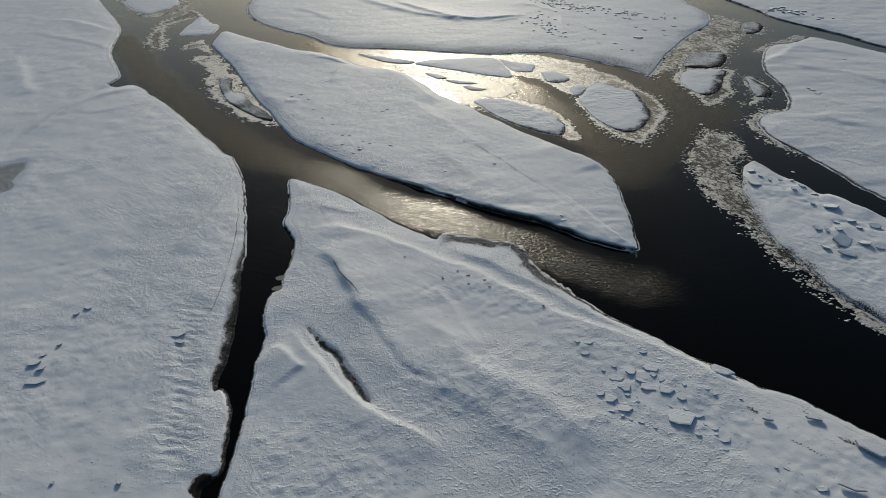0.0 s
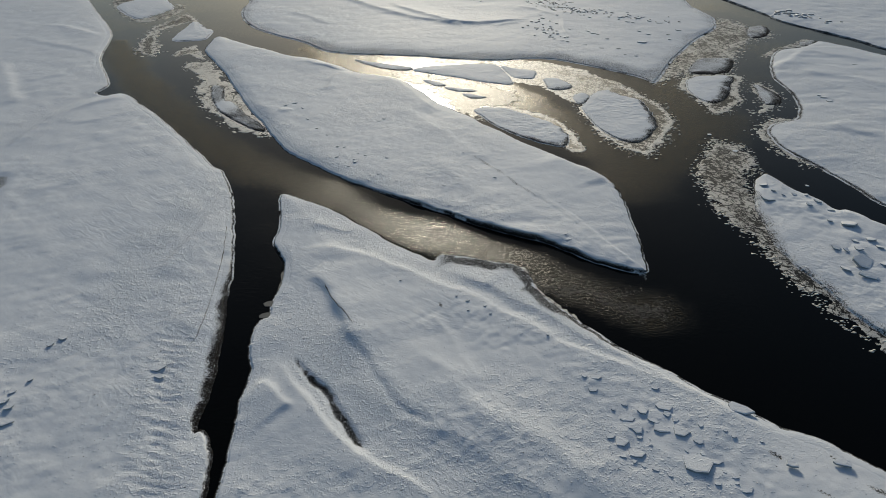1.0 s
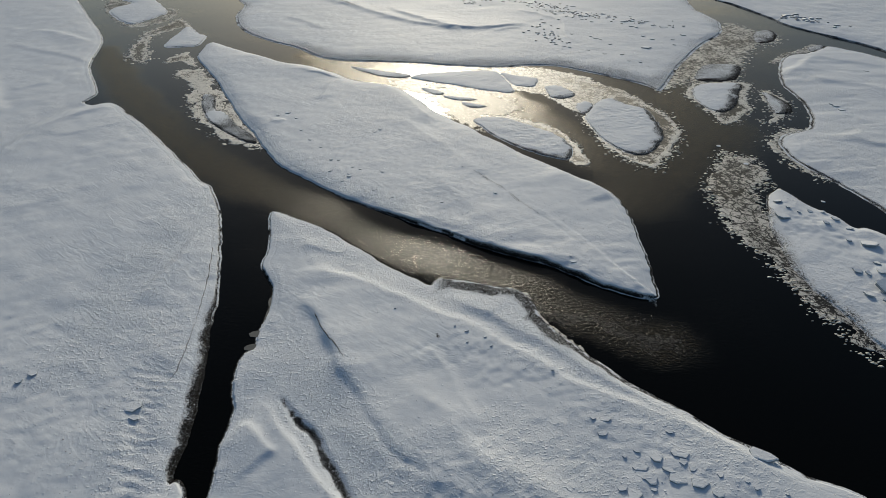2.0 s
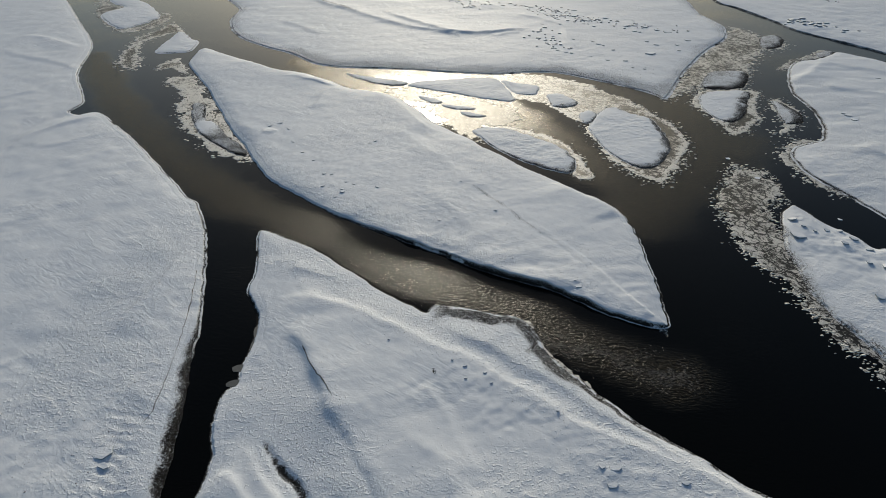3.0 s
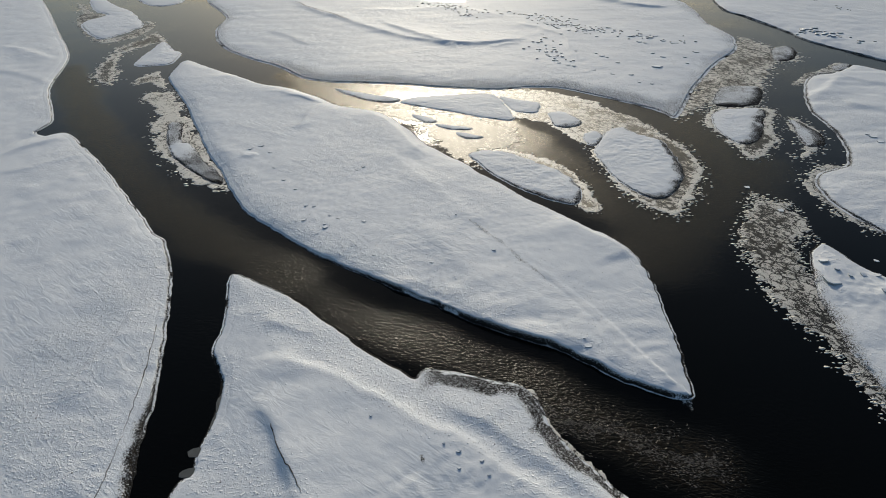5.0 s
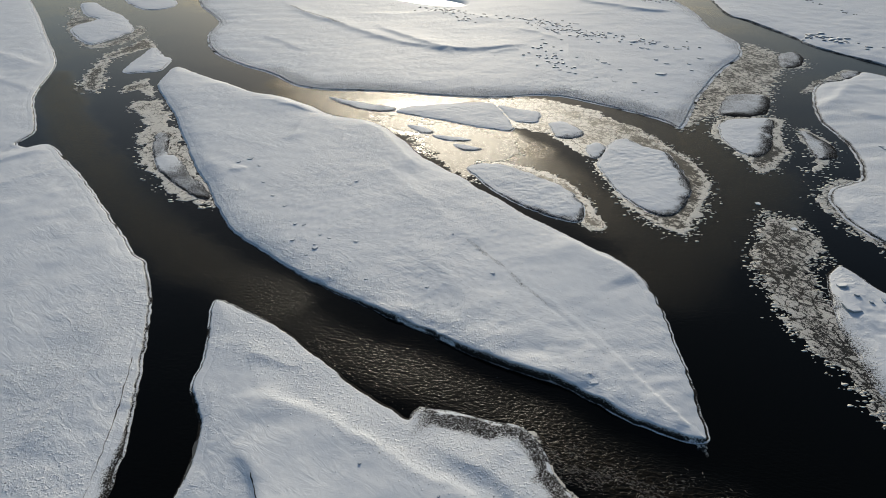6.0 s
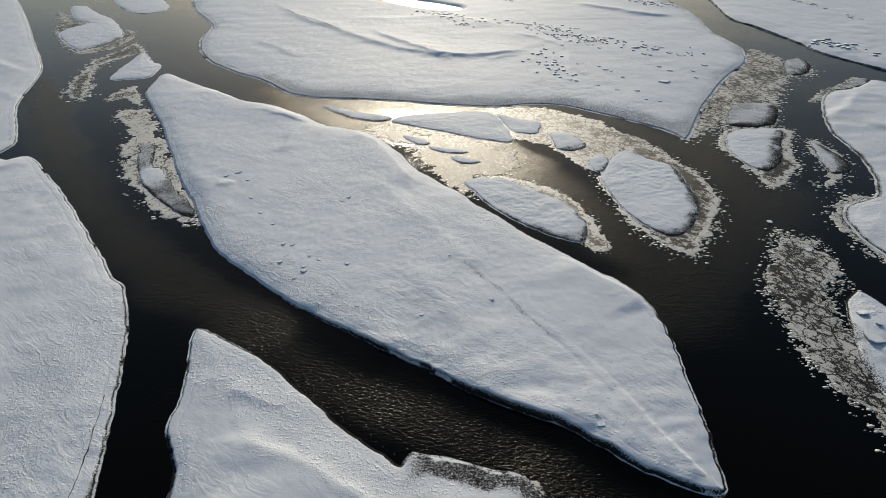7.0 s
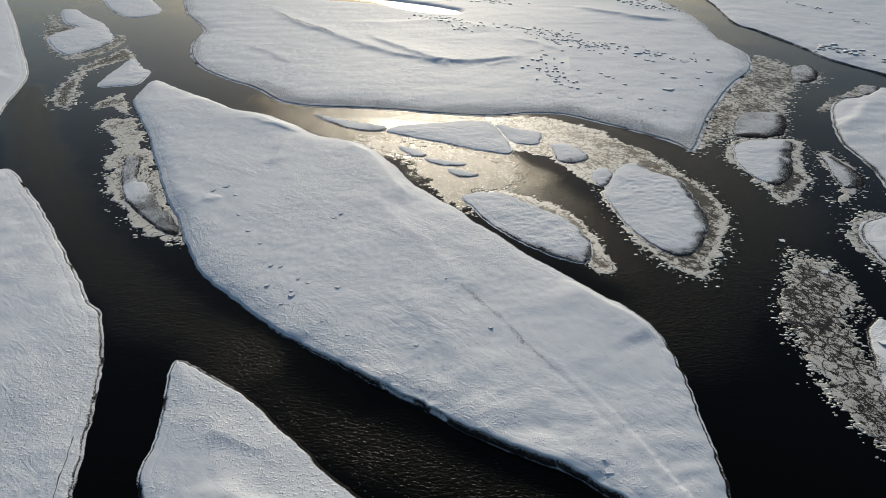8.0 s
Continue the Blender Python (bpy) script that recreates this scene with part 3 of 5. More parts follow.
PLAN["bits3"] = [
    (7, 185), (10.8, 183.6), (13.6, 181.5), (10, 180.7), (7.6, 182.6),
]
PLAN["bits4"] = [
    (32.6, 197.8), (35.9, 198.8), (38.2, 196.2), (39.8, 190.7), (36.2, 187.6), (33, 188.4), (32.7, 193),
]
PLAN["nub"] = [
    (39, 182.3), (42.3, 184.3), (42.8, 180.1), (40.5, 175.7), (38.8, 176.8),
]
PLAN["rightice"] = [
    (84.6, 158.6), (89, 161.1), (93.4, 160.5), (89, 153.5), (85.1, 149.7), (83.3, 141.2), (84.8, 134.4), (82.8, 133.2), (80.7, 138.5), (79.5, 143.5),
    (79.6, 148.7), (80.8, 155),
]
PLAN["barice"] = [
    (-0.1, 98.5), (7.9, 96.4), (12.4, 94.9), (14.9, 93.9), (15.1, 89.4), (18.8, 83.4), (24.1, 75.6), (30.2, 69.4), (29.9, 68.4), (23.8, 74),
    (17.9, 80.6), (14.2, 88), (11.7, 92.5), (3.8, 96.3),
]
PLAN["noseice"] = [
    (33, 93), (34.9, 93.4), (34.5, 90.2), (35.3, 87.2), (34.3, 86.9), (33.4, 90.3),
]
PLAN["heartice"] = [
    (-158.1, 323), (-165.7, 344.4), (-177.3, 361.7), (-170.6, 358.8), (-158.3, 340.7), (-148.6, 334.7), (-153.1, 324.7), (-149.9, 313), (-138.9, 296.7), (-130.9, 289.1),
    (-123.7, 300.9), (-125.4, 321.1), (-119.4, 311.3), (-118.5, 294), (-126.1, 283.5), (-136.6, 290.2),
]
PLAN["knob"] = [
    (132.1, 237.6), (137.6, 240.1), (137.8, 236.2), (133.6, 232.2), (130, 232.4),
]
PLAN["knoll"] = [
    (122.5, 259.6), (128.7, 263.3), (128.4, 255.4), (123.1, 247.1), (117.6, 245), (118.5, 250.9),
]
PLAN["crumbs"] = [
    (-94.8, 228.5), (-95.6, 235.4), (-94.8, 239.4), (-93.3, 242.5), (-91.4, 243.5), (-87.7, 237), (-82.7, 228), (-82.3, 223.4), (-87.7, 230.1), (-90.8, 231.2),
    (-92, 227.4),
]
PLAN["nubice"] = [
    (126.3, 234.1), (136, 241.8), (138.6, 236.2), (132, 230.2), (128.1, 231.4), (121, 227.7), (115.5, 222.2), (110, 217.8), (109.4, 219.6), (118.6, 229.3),
]

# ---- ground and water ----
def ground_height(x, y):
    edge = np.maximum(np.abs(x) - 300, np.abs(y - 215) - 245)
    return -1.6 + 2.2 * ease(10, 45, edge) + 0.5 * ease(40, 300, edge) * fbm(x, y, 90.0, 3, 1)


gx = np.concatenate([np.linspace(-4000, -420, 16), np.linspace(-400, 400, 81), np.linspace(420, 4000, 16)])
gy = np.concatenate([np.linspace(-4000, -120, 16), np.linspace(-100, 520, 63), np.linspace(540, 4500, 16)])
xx, yy = np.meshgrid(gx, gy)
gz = ground_height(xx, yy)
ground = sheet("ground", gx, gy, gz, np.ones(gz.shape, bool), ease(-0.2, 0.4, gz), SNOW)
tagged(ground, "snowy river plain with dark gravel bed under the water", "ground", kind="structure")


def riffles(x, y):
    """How much the current riffles the water, from 0 to 1."""
    r = np.zeros(x.shape)
    for pts, width, much in (
        ([(-123.5, 245.9), (-80.3, 178.7), (-48.4, 140.5), (-30.8, 126.7), (-22.3, 120.1)], 8.0, 0.45),
        ([(-22.3, 120.1), (-9.4, 108), (7.1, 99.8), (14, 95.3)], 8.0, 0.30),
        ([(14.9, 94.3), (21.2, 89.2), (32.9, 81.9)], 6.0, 0.7),
        ([(-36.2, 222.7), (-15.3, 208.1), (3.6, 201.1), (20, 180.7)], 11.0, 0.8),
        ([(20, 180.7), (33.2, 159.2), (39.7, 134.9)], 9.0, 0.34),
        ([(-46, 407.2), (-17.9, 386.4), (-0.7, 371), (12.6, 357)], 8.0, 0.8),
        ([(-44.7, 236.7), (-29.8, 227.6), (-15, 223.2), (2.4, 219.7), (23.9, 217.1)], 6.0, 0.9),
        ([(60.7, 208.8), (68.5, 174.2), (67.1, 156.2), (49.9, 138), (37.5, 125.7)], 14.0, 0.4),
    ):
        near = reach(x, y, curve(pts, False, 3), False)
        r = np.maximum(r, much * ease(width * 1.35, width * 0.1, near + 3 * fbm(x, y, 9.0, 3, 3)))
    return np.maximum(r, 0.06 + 0.12 * fbm(x, y, 18.0, 3, 2))


wx, wy = np.linspace(-345, 345, 300), np.linspace(-45, 475, 226)
wxx, wyy = np.meshgrid(wx, wy)
water = sheet("water", wx, wy, np.zeros(wxx.shape), np.ones(wxx.shape, bool), riffles(wxx, wyy), WATER)
tagged(water, "dark water of a braided river, riffled by the current", "river", kind="structure")


# ---- banks, bars and islands ----
def bar_relief(x, y, d):
    # drift crest along the middle, a lower one beside the water, a scarp with a crack, a blown-out gash
    z = drift(x, y, [(-29.7, 101.8), (-23.4, 100.6), (-17.3, 98.9), (-8.5, 93.6), (-1.4, 89), (6.1, 83.1), (14.5, 76.1), (22.1, 70), (29.5, 66.8), (33.4, 63.9), (35.6, 60.3), (38.4, 58.8), (44.9, 58.3)], 0.46, 1.3, 7.0)
    z += drift(x, y, [(0.6, 93.6), (6.4, 88.8), (13.5, 82.1), (19.9, 76.4), (25.7, 71.3), (31.7, 66.2)], 0.4, 5.0, 1.3)
    z += drift(x, y, [(-21.8, 94.1), (-17.8, 85.5), (-14.4, 78.9), (-11.8, 73.2), (-10.4, 69.3), (-8, 64.5), (-3.5, 60), (1, 57.3), (5.9, 53.5), (10.3, 49.4), (14.3, 45.4), (16.9, 42.4)], 0.46, 7.0, 2.2)
    z += drift(x, y, [(-24.2, 72.1), (-20.3, 66.7), (-17.6, 62.9), (-13.8, 57.9), (-10.5, 54.9), (-6.8, 52.4), (-3.2, 49.7), (0.8, 45.7)], 0.46, 0.8, 5.0)
    z += drift(x, y, [(-25.6, 66.8), (-23.1, 65.4), (-20.9, 63), (-19.2, 60.8)], 0.31, 0.7, 3.5)
    z += drift(x, y, [(-7.4, 74.5), (-0.5, 67.9), (4.9, 62), (9.8, 57.3), (14.9, 52.5), (19.2, 47)], 0.5, 3.0, 4.5)
    z += drift(x, y, [(-25.2, 108.4), (-20.5, 106.9), (-14.7, 105.2)], 0.19, 2.5, 0.6)
    z += drift(x, y, [(-21.6, 94.4), (-17.8, 85.5), (-14.4, 78.9), (-11.3, 72.1)], 0.36, 5.0, 1.0)
    z += drift(x, y, [(-1.8, 80.2), (0.4, 76.4), (2.5, 70.3), (5.8, 64.3)], 0.19, 0.8, 4.0)
    z -= drift(x, y, [(-21.3, 93.0), (-19.0, 87.0), (-17.2, 83.0), (-15.3, 79.4), (-13.8, 76.6), (-11.6, 72.4), (-9.6, 68.0), (-7.0, 64.0), (-3.0, 60.4), (1.5, 57.4)], 0.27, 0.7, 1.7, 0.16)
    gash = [(-23.1, 74.7), (-19.8, 70.2), (-17.1, 66.9), (-15.5, 65.5), (-13.4, 61.8), (-10.9, 57.9), (-9.2, 55.6), (-7.5, 54)]
    wide = drift(x, y, gash, 1.0, 0.7, 0.7, 0.3)
    z -= 0.24 * ease(0.15, 0.7, wide)
    cover = 1 - 0.9 * ease(0.22, 0.9, wide + 0.45 * fbm(x, y, 1.4, 4, 4))
    # dark streaks of lowered snow cover beside the big slabs
    for pts, w in (([(37.3, 55.3), (38.6, 54), (39.8, 53.1)], 0.6), ([(45.2, 51.5), (47.5, 49.5), (48.9, 48.4), (50.1, 45.2)], 0.8), ([(39.4, 50.2), (41.3, 49.2), (43.6, 47.1), (45.5, 45.9)], 0.3), ([(44.6, 54.6), (45.3, 53.9), (45.7, 53.3)], 0.4), ([(-0.4, 83.6), (0, 82.3), (0.2, 81.2)], 0.5)):
        cover = cover * (1 - 0.72 * ease(0.25, 0.95, drift(x, y, pts, 1.0, w, w, 0.4) + 0.15 * fbm(x, y, 1.5, 3, 2)))
    return z, cover


def left_relief(x, y, d):
    z = drift(x, y, [(-44.2, 113.6), (-45.6, 105.8), (-46.7, 98.4), (-48.3, 91.2)], 0.25, 4.0, 0.7)
    z += drift(x, y, [(-151.4, 223.4), (-139.9, 206), (-129.5, 190.9), (-119.7, 177.4)], 0.43, 1.5, 5.0)
    z += drift(x, y, [(-166.6, 278.1), (-155.8, 273.5), (-143.4, 265), (-131.7, 256.9)], 0.37, 1.5, 5.0)
    z += drift(x, y, [(-92.6, 184.3), (-97.7, 180.3), (-102.2, 172.1), (-104.5, 161), (-103.8, 141.2)], 0.34, 1.0, 7.0)
    z -= drift(x, y, [(-101.1, 190), (-105, 181.5), (-105.9, 169.9), (-106.4, 156.1), (-106.8, 139.2)], 0.37, 2.5, 2.5)
    z += drift(x, y, [(-83.4, 175.9), (-86, 170.2), (-90.5, 165.8), (-96.2, 162.9), (-104.7, 167.6)], 0.19, 1.0, 4.0)
    z += drift(x, y, [(-163.1, 256.4), (-146, 245.1), (-128.8, 236.2), (-120.6, 229.6)], 0.28, 4.0, 1.2)
    z += drift(x, y, [(-130, 199.5), (-126.7, 203.7), (-121, 207.3)], 0.22, 4.0, 1.2)
    # cross ridges of a frozen side channel
    strip = drift(x, y, [(-41.4, 84), (-39, 75), (-37, 67.2), (-34.4, 58.4), (-32.5, 50.9), (-30.6, 43.1)], 1.0, 2.4, 2.4)
    z += 0.085 * strip * np.sin(2 * math.pi * (y + 0.25 * x) / 1.35 + 6.0 * fbm(x, y, 3.0, 3, 5))
    z -= 0.2 * ease(0.3, 0.9, strip)
    cover = np.ones(x.shape)
    mud = drift(x, y, [(-28.6, 42.8), (-28.2, 44.2), (-27.5, 45.1), (-26.6, 45.5)], 1.0, 1.3, 1.3, 0.1)
    cover = cover * (1 - ease(0.3, 0.7, mud + 0.25 * fbm(x, y, 1.2, 3, 3)))
    pool = reach(x, y, curve([(-103, 120.5), (-100.7, 129), (-96.7, 131.9), (-94.2, 129.4), (-91.8, 120.3), (-90.6, 112.1), (-88, 97.3)])) if x.min() < -90 else np.full(x.shape, -9.0)
    z -= 0.35 * ease(-1.5, 1.5, pool)
    return z, cover * (1 - 0.6 * ease(-1.0, 1.5, pool + 2.0 * fbm(x, y, 4.0, 3, 2)))


def island_relief(x, y, d):
    z = drift(x, y, [(-71.5, 241.6), (-63.1, 233.9), (-55.5, 227.3), (-45.7, 220), (-40, 215), (-31.3, 209)], 0.5, 1.4, 9.0)
    z += drift(x, y, [(-59.5, 234.3), (-52.7, 227.7), (-47.6, 223.5), (-42, 220.4), (-36.5, 216.9), (-30.9, 211.8)], 0.3, 5.0, 0.75, 0.3)
    z += drift(x, y, [(-49.5, 218.4), (-44.1, 215.4), (-39.6, 212.6), (-35.2, 209.8), (-29.8, 207)], 0.3, 4.0, 0.65, 0.3)
    z += drift(x, y, [(-29.6, 207.8), (-32.6, 201.8), (-33.4, 193.5), (-33.7, 186.5)], 0.25, 4.0, 1.5)
    z += drift(x, y, [(-20.3, 202.8), (-13.8, 194.8), (-9.5, 187.4), (-4.8, 176.7), (0.2, 168.3)], 0.5, 1.6, 6.0)
    z += drift(x, y, [(-12.2, 177), (-5.3, 163), (0.5, 153.2), (4.6, 145.6), (6.9, 141.7), (10.7, 135.6)], 0.24, 2.0, 5.0)
    z += drift(x, y, [(-3.1, 140.7), (1.8, 131.5), (5.1, 124.6), (8.1, 118.7), (10.6, 112.4), (12.3, 107.8)], 0.26, 6.0, 3.0)
    z += drift(x, y, [(10.1, 125.9), (15.5, 116.5), (19.7, 110.5), (24.1, 105.1), (28.2, 101.1)], 0.07, 1.2, 4.0)
    z += drift(x, y, [(18.2, 119.2), (22.3, 112.8), (25.3, 107.2), (28.4, 103.8)], 0.10, 1.0, 3.0)
    z += drift(x, y, [(25.1, 139.9), (29.5, 134.3), (33.5, 129.2), (36.3, 124.6)], 0.5, 1.1, 6.0)
    z += drift(x, y, [(-52.2, 162.3), (-43.8, 158.8), (-45.4, 170.3), (-54.1, 178.5)], 0.12, 2.0, 2.0)
    z += drift(x, y, [(-45, 169.1), (-42.3, 169.7), (-41.2, 172.2)], 0.19, 3.0, 0.8)
    z += 0.10 * fbm(0.35 * (x + 0.9 * y), 1.6 * (y - 0.2 * x), 4.0, 3, 3) * ease(125, 95, y)
    dirt = drift(x, y, [(6.7, 140.9), (8.0, 138.2), (10.7, 134.2), (13.5, 129.3), (15.8, 124.8), (18.6, 120.3), (21.5, 115.1)], 1.0, 0.75, 0.75)
    z -= drift(x, y, [(18.6, 120.3), (21.5, 115.1), (24.2, 109.8), (26.5, 105.1)], 0.10, 0.35, 0.9)
    return z, 1 - 0.5 * ease(0.2, 1.0, dirt + 0.35 * fbm(x, y, 2.0, 3, 4))


def far_relief(x, y, d):
    z = drift(x, y, [(-78.6, 379.1), (-57, 337.8), (-42, 320.2), (-28.5, 302.6), (-14.3, 286), (2.3, 272.5), (13.7, 263.1)], 0.6, 6.0, 2.0)
    z += drift(x, y, [(-25.7, 319.2), (-12.8, 296.5), (-1.8, 281.5), (5.2, 272.4), (15.9, 270.4), (28, 274), (38.3, 277.2)], 0.75, 9.0, 1.8)
    z += drift(x, y, [(21.3, 264.7), (27.5, 269.1), (33.5, 270.9)], 0.31, 4.0, 1.5)
    z += drift(x, y, [(-66.4, 296.9), (-55.4, 285.9), (-44.4, 270.7)], 0.25, 6.0, 1.4)
    z += drift(x, y, [(33.2, 304.5), (42.9, 295.2), (50.9, 280.3), (48.7, 258.1), (51.6, 245.8)], 0.31, 4.0, 1.5)
    z += drift(x, y, [(66.3, 363.9), (79.2, 350.2), (87.5, 342.5), (97.1, 332.8), (109.1, 332)], 0.8, 8.0, 1.8)
    z += drift(x, y, [(-37.4, 338.8), (-17.2, 332.1), (2.1, 336.4), (19, 328.8), (34, 311.9)], 0.37, 3.0, 8.0)
    z += 0.10 * fbm(0.3 * x, y, 6.0, 3, 3) * ease(225, 250, y)
    pond = reach(x, y, curve([(-59.2, 414.8), (-32.9, 395.1), (-17.8, 385), (-0.7, 372.4), (14.2, 358.2), (11.1, 352.2), (-5.9, 362.1), (-25.8, 379.7), (-56.1, 395.2)]))
    streak = drift(x, y, [(-73.3, 367.8), (-57.4, 340), (-45.2, 325.4), (-29.8, 304.4)], 1.0, 1.2, 1.2)
    z -= 1.9 * ease(-5.0, 2.0, pond)
    cover = (1 - 0.42 * ease(11, 2, d + 4 * fbm(x, y, 9.0, 3, 5))) * (1 - 0.6 * ease(0.3, 0.8, streak + 0.3 * fbm(x, y, 4.0, 2, 4)))
    return z, cover


def right_relief(x, y, d):
    z = drift(x, y, [(137.4, 238.8), (127.3, 227.9), (121.8, 219), (112.8, 209.6), (107.3, 205.8)], 0.43, 4.0, 1.4)
    for pts in ([(126.9, 227.9), (132.3, 218.6), (142.7, 212.6)], [(114.3, 201.7), (119.1, 196.6), (128.4, 193.8)], [(99.1, 157.4), (104.2, 150.3), (112.1, 147)], [(125.6, 195.1), (130.4, 188), (133.6, 182.4)]):
        z += drift(x, y, pts, 0.3, 6.0, 1.4)
    z += 0.22 * fbm(0.3 * x, y, 5.0, 3, 3)
    return z, np.ones(x.shape)


def jam_relief(x, y, d):
    # snow heaped over buckled slabs
    heap = ease(9, 2, reach(x, y, np.array([(67.6, 120.7), (73.6, 116.6), (74.5, 109.1), (74.2, 100.1), (77.6, 95)]), False))
    z = heap * (0.34 * np.abs(fbm(x, y, 5.5, 2, 2)) + 0.10 * np.abs(fbm(x, y, 2.4, 2, 5)))
    z += drift(x, y, [(76.3, 112.7), (81, 108.5), (84.5, 101.6)], 0.31, 1.0, 3.0)
    return z, np.ones(x.shape)


def south_of(line, width, small=0.9, wide=3.5):
    """Frost that thins out over a wider strip along one stretch of the shore."""
    return lambda x, y: small + (wide - small) * ease(width, width * 0.3, reach(x, y, curve(line, False, 3), False))


left_bank = land("snow_bank", "left", 0.29, 0.6, 5.0, step=0.25, relief=left_relief, growth=(0.0045, 0.0042), fade=0.35, foot=0.3,
                 fringe=lambda x, y: ease(80, 96, y) * (1 + 0.7 * ease(125, 165, y)), ledge=0.45, beach=lambda x, y: (0.8 + 1.3 * ease(98, 86, y) * ease(58, 66, y), ease(102, 90, y) * ease(-44, -40, x), 0.0 * y))
tagged(left_bank, "broad snow-covered river bank with a frosted dark edge", "river bank", kind="structure")
bar = land("gravel_bar", "bar", 0.25, 0.9, 6.0, step=0.2, relief=bar_relief, fade=0.3, growth=(0.002, 0.0025), centre=(5, 42), foot=lambda x, y: 0.1 + 0.2 * ease(88, 98, y),
           fringe=lambda x, y: ease(100, 104, y) * ease(-22, -28, x),
           beach=lambda x, y: (np.clip(3.5 - 0.13 * (x - 8), 0.7, 3.5), ease(-2.5, 2.0, x) * ease(50, 62, y), np.full(x.shape, 0.68)))
tagged(bar, "snow-covered river bar with drifts and a dark gash", "river bar", kind="structure")
island = land("river_island", "island", 0.26, 0.7, 2.6, step=0.15, cut=(215, 0.75), where=lambda x, y: 0.1 + 0.9 * ease(138, 112, y), foot=lambda x, y: 0.15 + 0.3 * ease(138, 112, y), fade=0.1, fringe=lambda x, y: 0.4 + 0.6 * ease(20, 30, x), relief=island_relief, growth=(0.001, 0.0025), centre=(0, 92), rough=0.55)
tagged(island, "long snow-covered river island with a cut bank", "island", kind="structure")
far_bank = land("snow_bank", "far", 0.45, 0.7, 6.0, centre=(20, 195), foot=0.0, step=0.15, ledge=0.95, fringe=1.6, fade=0.5, relief=far_relief, growth=(0.001, 0.004))
tagged(far_bank, "wide snow flat across the river with scattered ice blocks", "river bank", kind="structure")
right_bank = land("snow_bank", "right", 0.36, 0.6, 5.0, step=0.15, foot=0.22, fade=0.9, ledge=0.7, fringe=1.0, centre=(90, 110), relief=right_relief, growth=(0.008, 0.006))
tagged(right_bank, "snow-covered bank with wind ripples beside dark water", "river bank", kind="structure")
far_right = land("snow_bank", "farright", 0.6, 0.9, 4.0, centre=(140, 240), step=0.35, foot=0.3, fade=0.6, growth=(0.008, 0.008))
tagged(far_right, "snowy bank with broken ice along its edge", "river bank", kind="structure")
jam = land("river_island", "jam", 0.22, 0.5, 4.0, centre=(70, 70), relief=jam_relief, fade=south_of([(63.6, 116.8), (61.4, 107), (60.3, 100), (60.7, 94), (62, 87.5), (63, 81), (66.3, 71.7)], 5.0, 0.3, 4.5), foot=lambda x, y: 0.3 - 1.3 * ease(4.0, 1.5, reach(x, y, curve([(63.6, 116.8), (61.4, 107), (60.3, 100), (60.7, 94), (62, 87.5), (63, 81), (66.3, 71.7)], False, 2), False)), growth=(0.001, 0.002))
tagged(jam, "snow-covered island heaped with broken ice slabs", "island", kind="structure")

# key, height, frost fade, whitest cover
ISLETS = (("isle", 0.25, 2.0, 0.93), ("long", 0.25, 1.6, 0.93), ("mid", 0.28, 0.6, 1.0), ("drop", 0.2, 0.7, 1.0), ("sliver", 0.2, 0.8, 0.7), ("islet1", 0.2, 2.2, 0.84),
          ("islet2", 0.25, 2.6, 0.6), ("patch", 0.2, 2.0, 0.46), ("heart", 0.3, 1.2, 1.0), ("topisle", 0.3, 1.2, 1.0), ("fin", 0.25, 1.2, 1.0), ("tail", 0.15, 1.2, 0.40),
          ("bits1", 0.2, 1.0, 0.95), ("bits2", 0.2, 1.0, 0.95), ("bits3", 0.2, 1.2, 0.9), ("bits4", 0.3, 1.6, 0.78), ("nub", 0.25, 1.5, 0.85), ("knob", 0.25, 1.2, 0.5), ("knoll", 0.25, 1.4, 0.45))
for key, top, fade, white in ISLETS:
    ob = land("river_islet", key, 0.2 if key in ("tail", "drop", "sliver", "islet2", "patch", "bits1", "bits2", "bits3", "bits4", "nub", "knob", "knoll") else 0.27, top, 3.0, step=0.1, centre=(0, 150), growth=(0, 0), fade=fade, fringe=1.5, ledge=0.9 if key in ("heart", "topisle", "fin") else 0.34, rag=0.6, lee=155, foot=0.12, shore=key in ("isle", "long", "mid", "islet1", "heart", "topisle", "fin"),
                            relief=lambda x, y, d: (0.07 * fbm(0.6 * x, y, 3.0, 4, 2) + 0.04 * fbm(x, y, 1.3, 3, 5), np.full(x.shape, white) + 0.15 * fbm(x, y, 3.0, 2, 1) * (white < 1) + (0.6 * np.exp(-np.hypot(x + 61.5, 0.6 * (y - 177.5)) ** 2 / 9.0) if key == "tail" else 0.0)))
    tagged(ob, "small snow-covered islet ringed with frosted ice" if white > 0.55 else "low dark islet thinly dusted with frost", "islet", group="islets in the river", kind="structure")

# key, frost, raggedness, holes
SHELVES = (("jamice", 0.7, 1.2, 1.2), ("isleice", 0.9, 1.3, 0.6), ("longice", 0.9, 1.3, 0.3), ("midice", 0.8, 1.2, 1.2), ("shoal", 0.42, 2.8, 3.4), ("islet1ice", 0.95, 1.3, 0.5), ("islet2ice", 0.95, 1.2, 0.5),
           ("field", 0.7, 2.0, 1.6), ("finice", 0.9, 1.6, 1.4), ("tailice", 0.95, 1.8, 1.2), ("rightice", 0.85, 1.5, 0.8), ("barice", 0.8, 0.7, 0.6), ("noseice", 0.55, 0.7, 0.5), ("heartice", 0.7, 1.5, 1.0), ("nubice", 0.7, 1.2, 0.8), ("crumbs", 0.8, 1.4, 1.6))
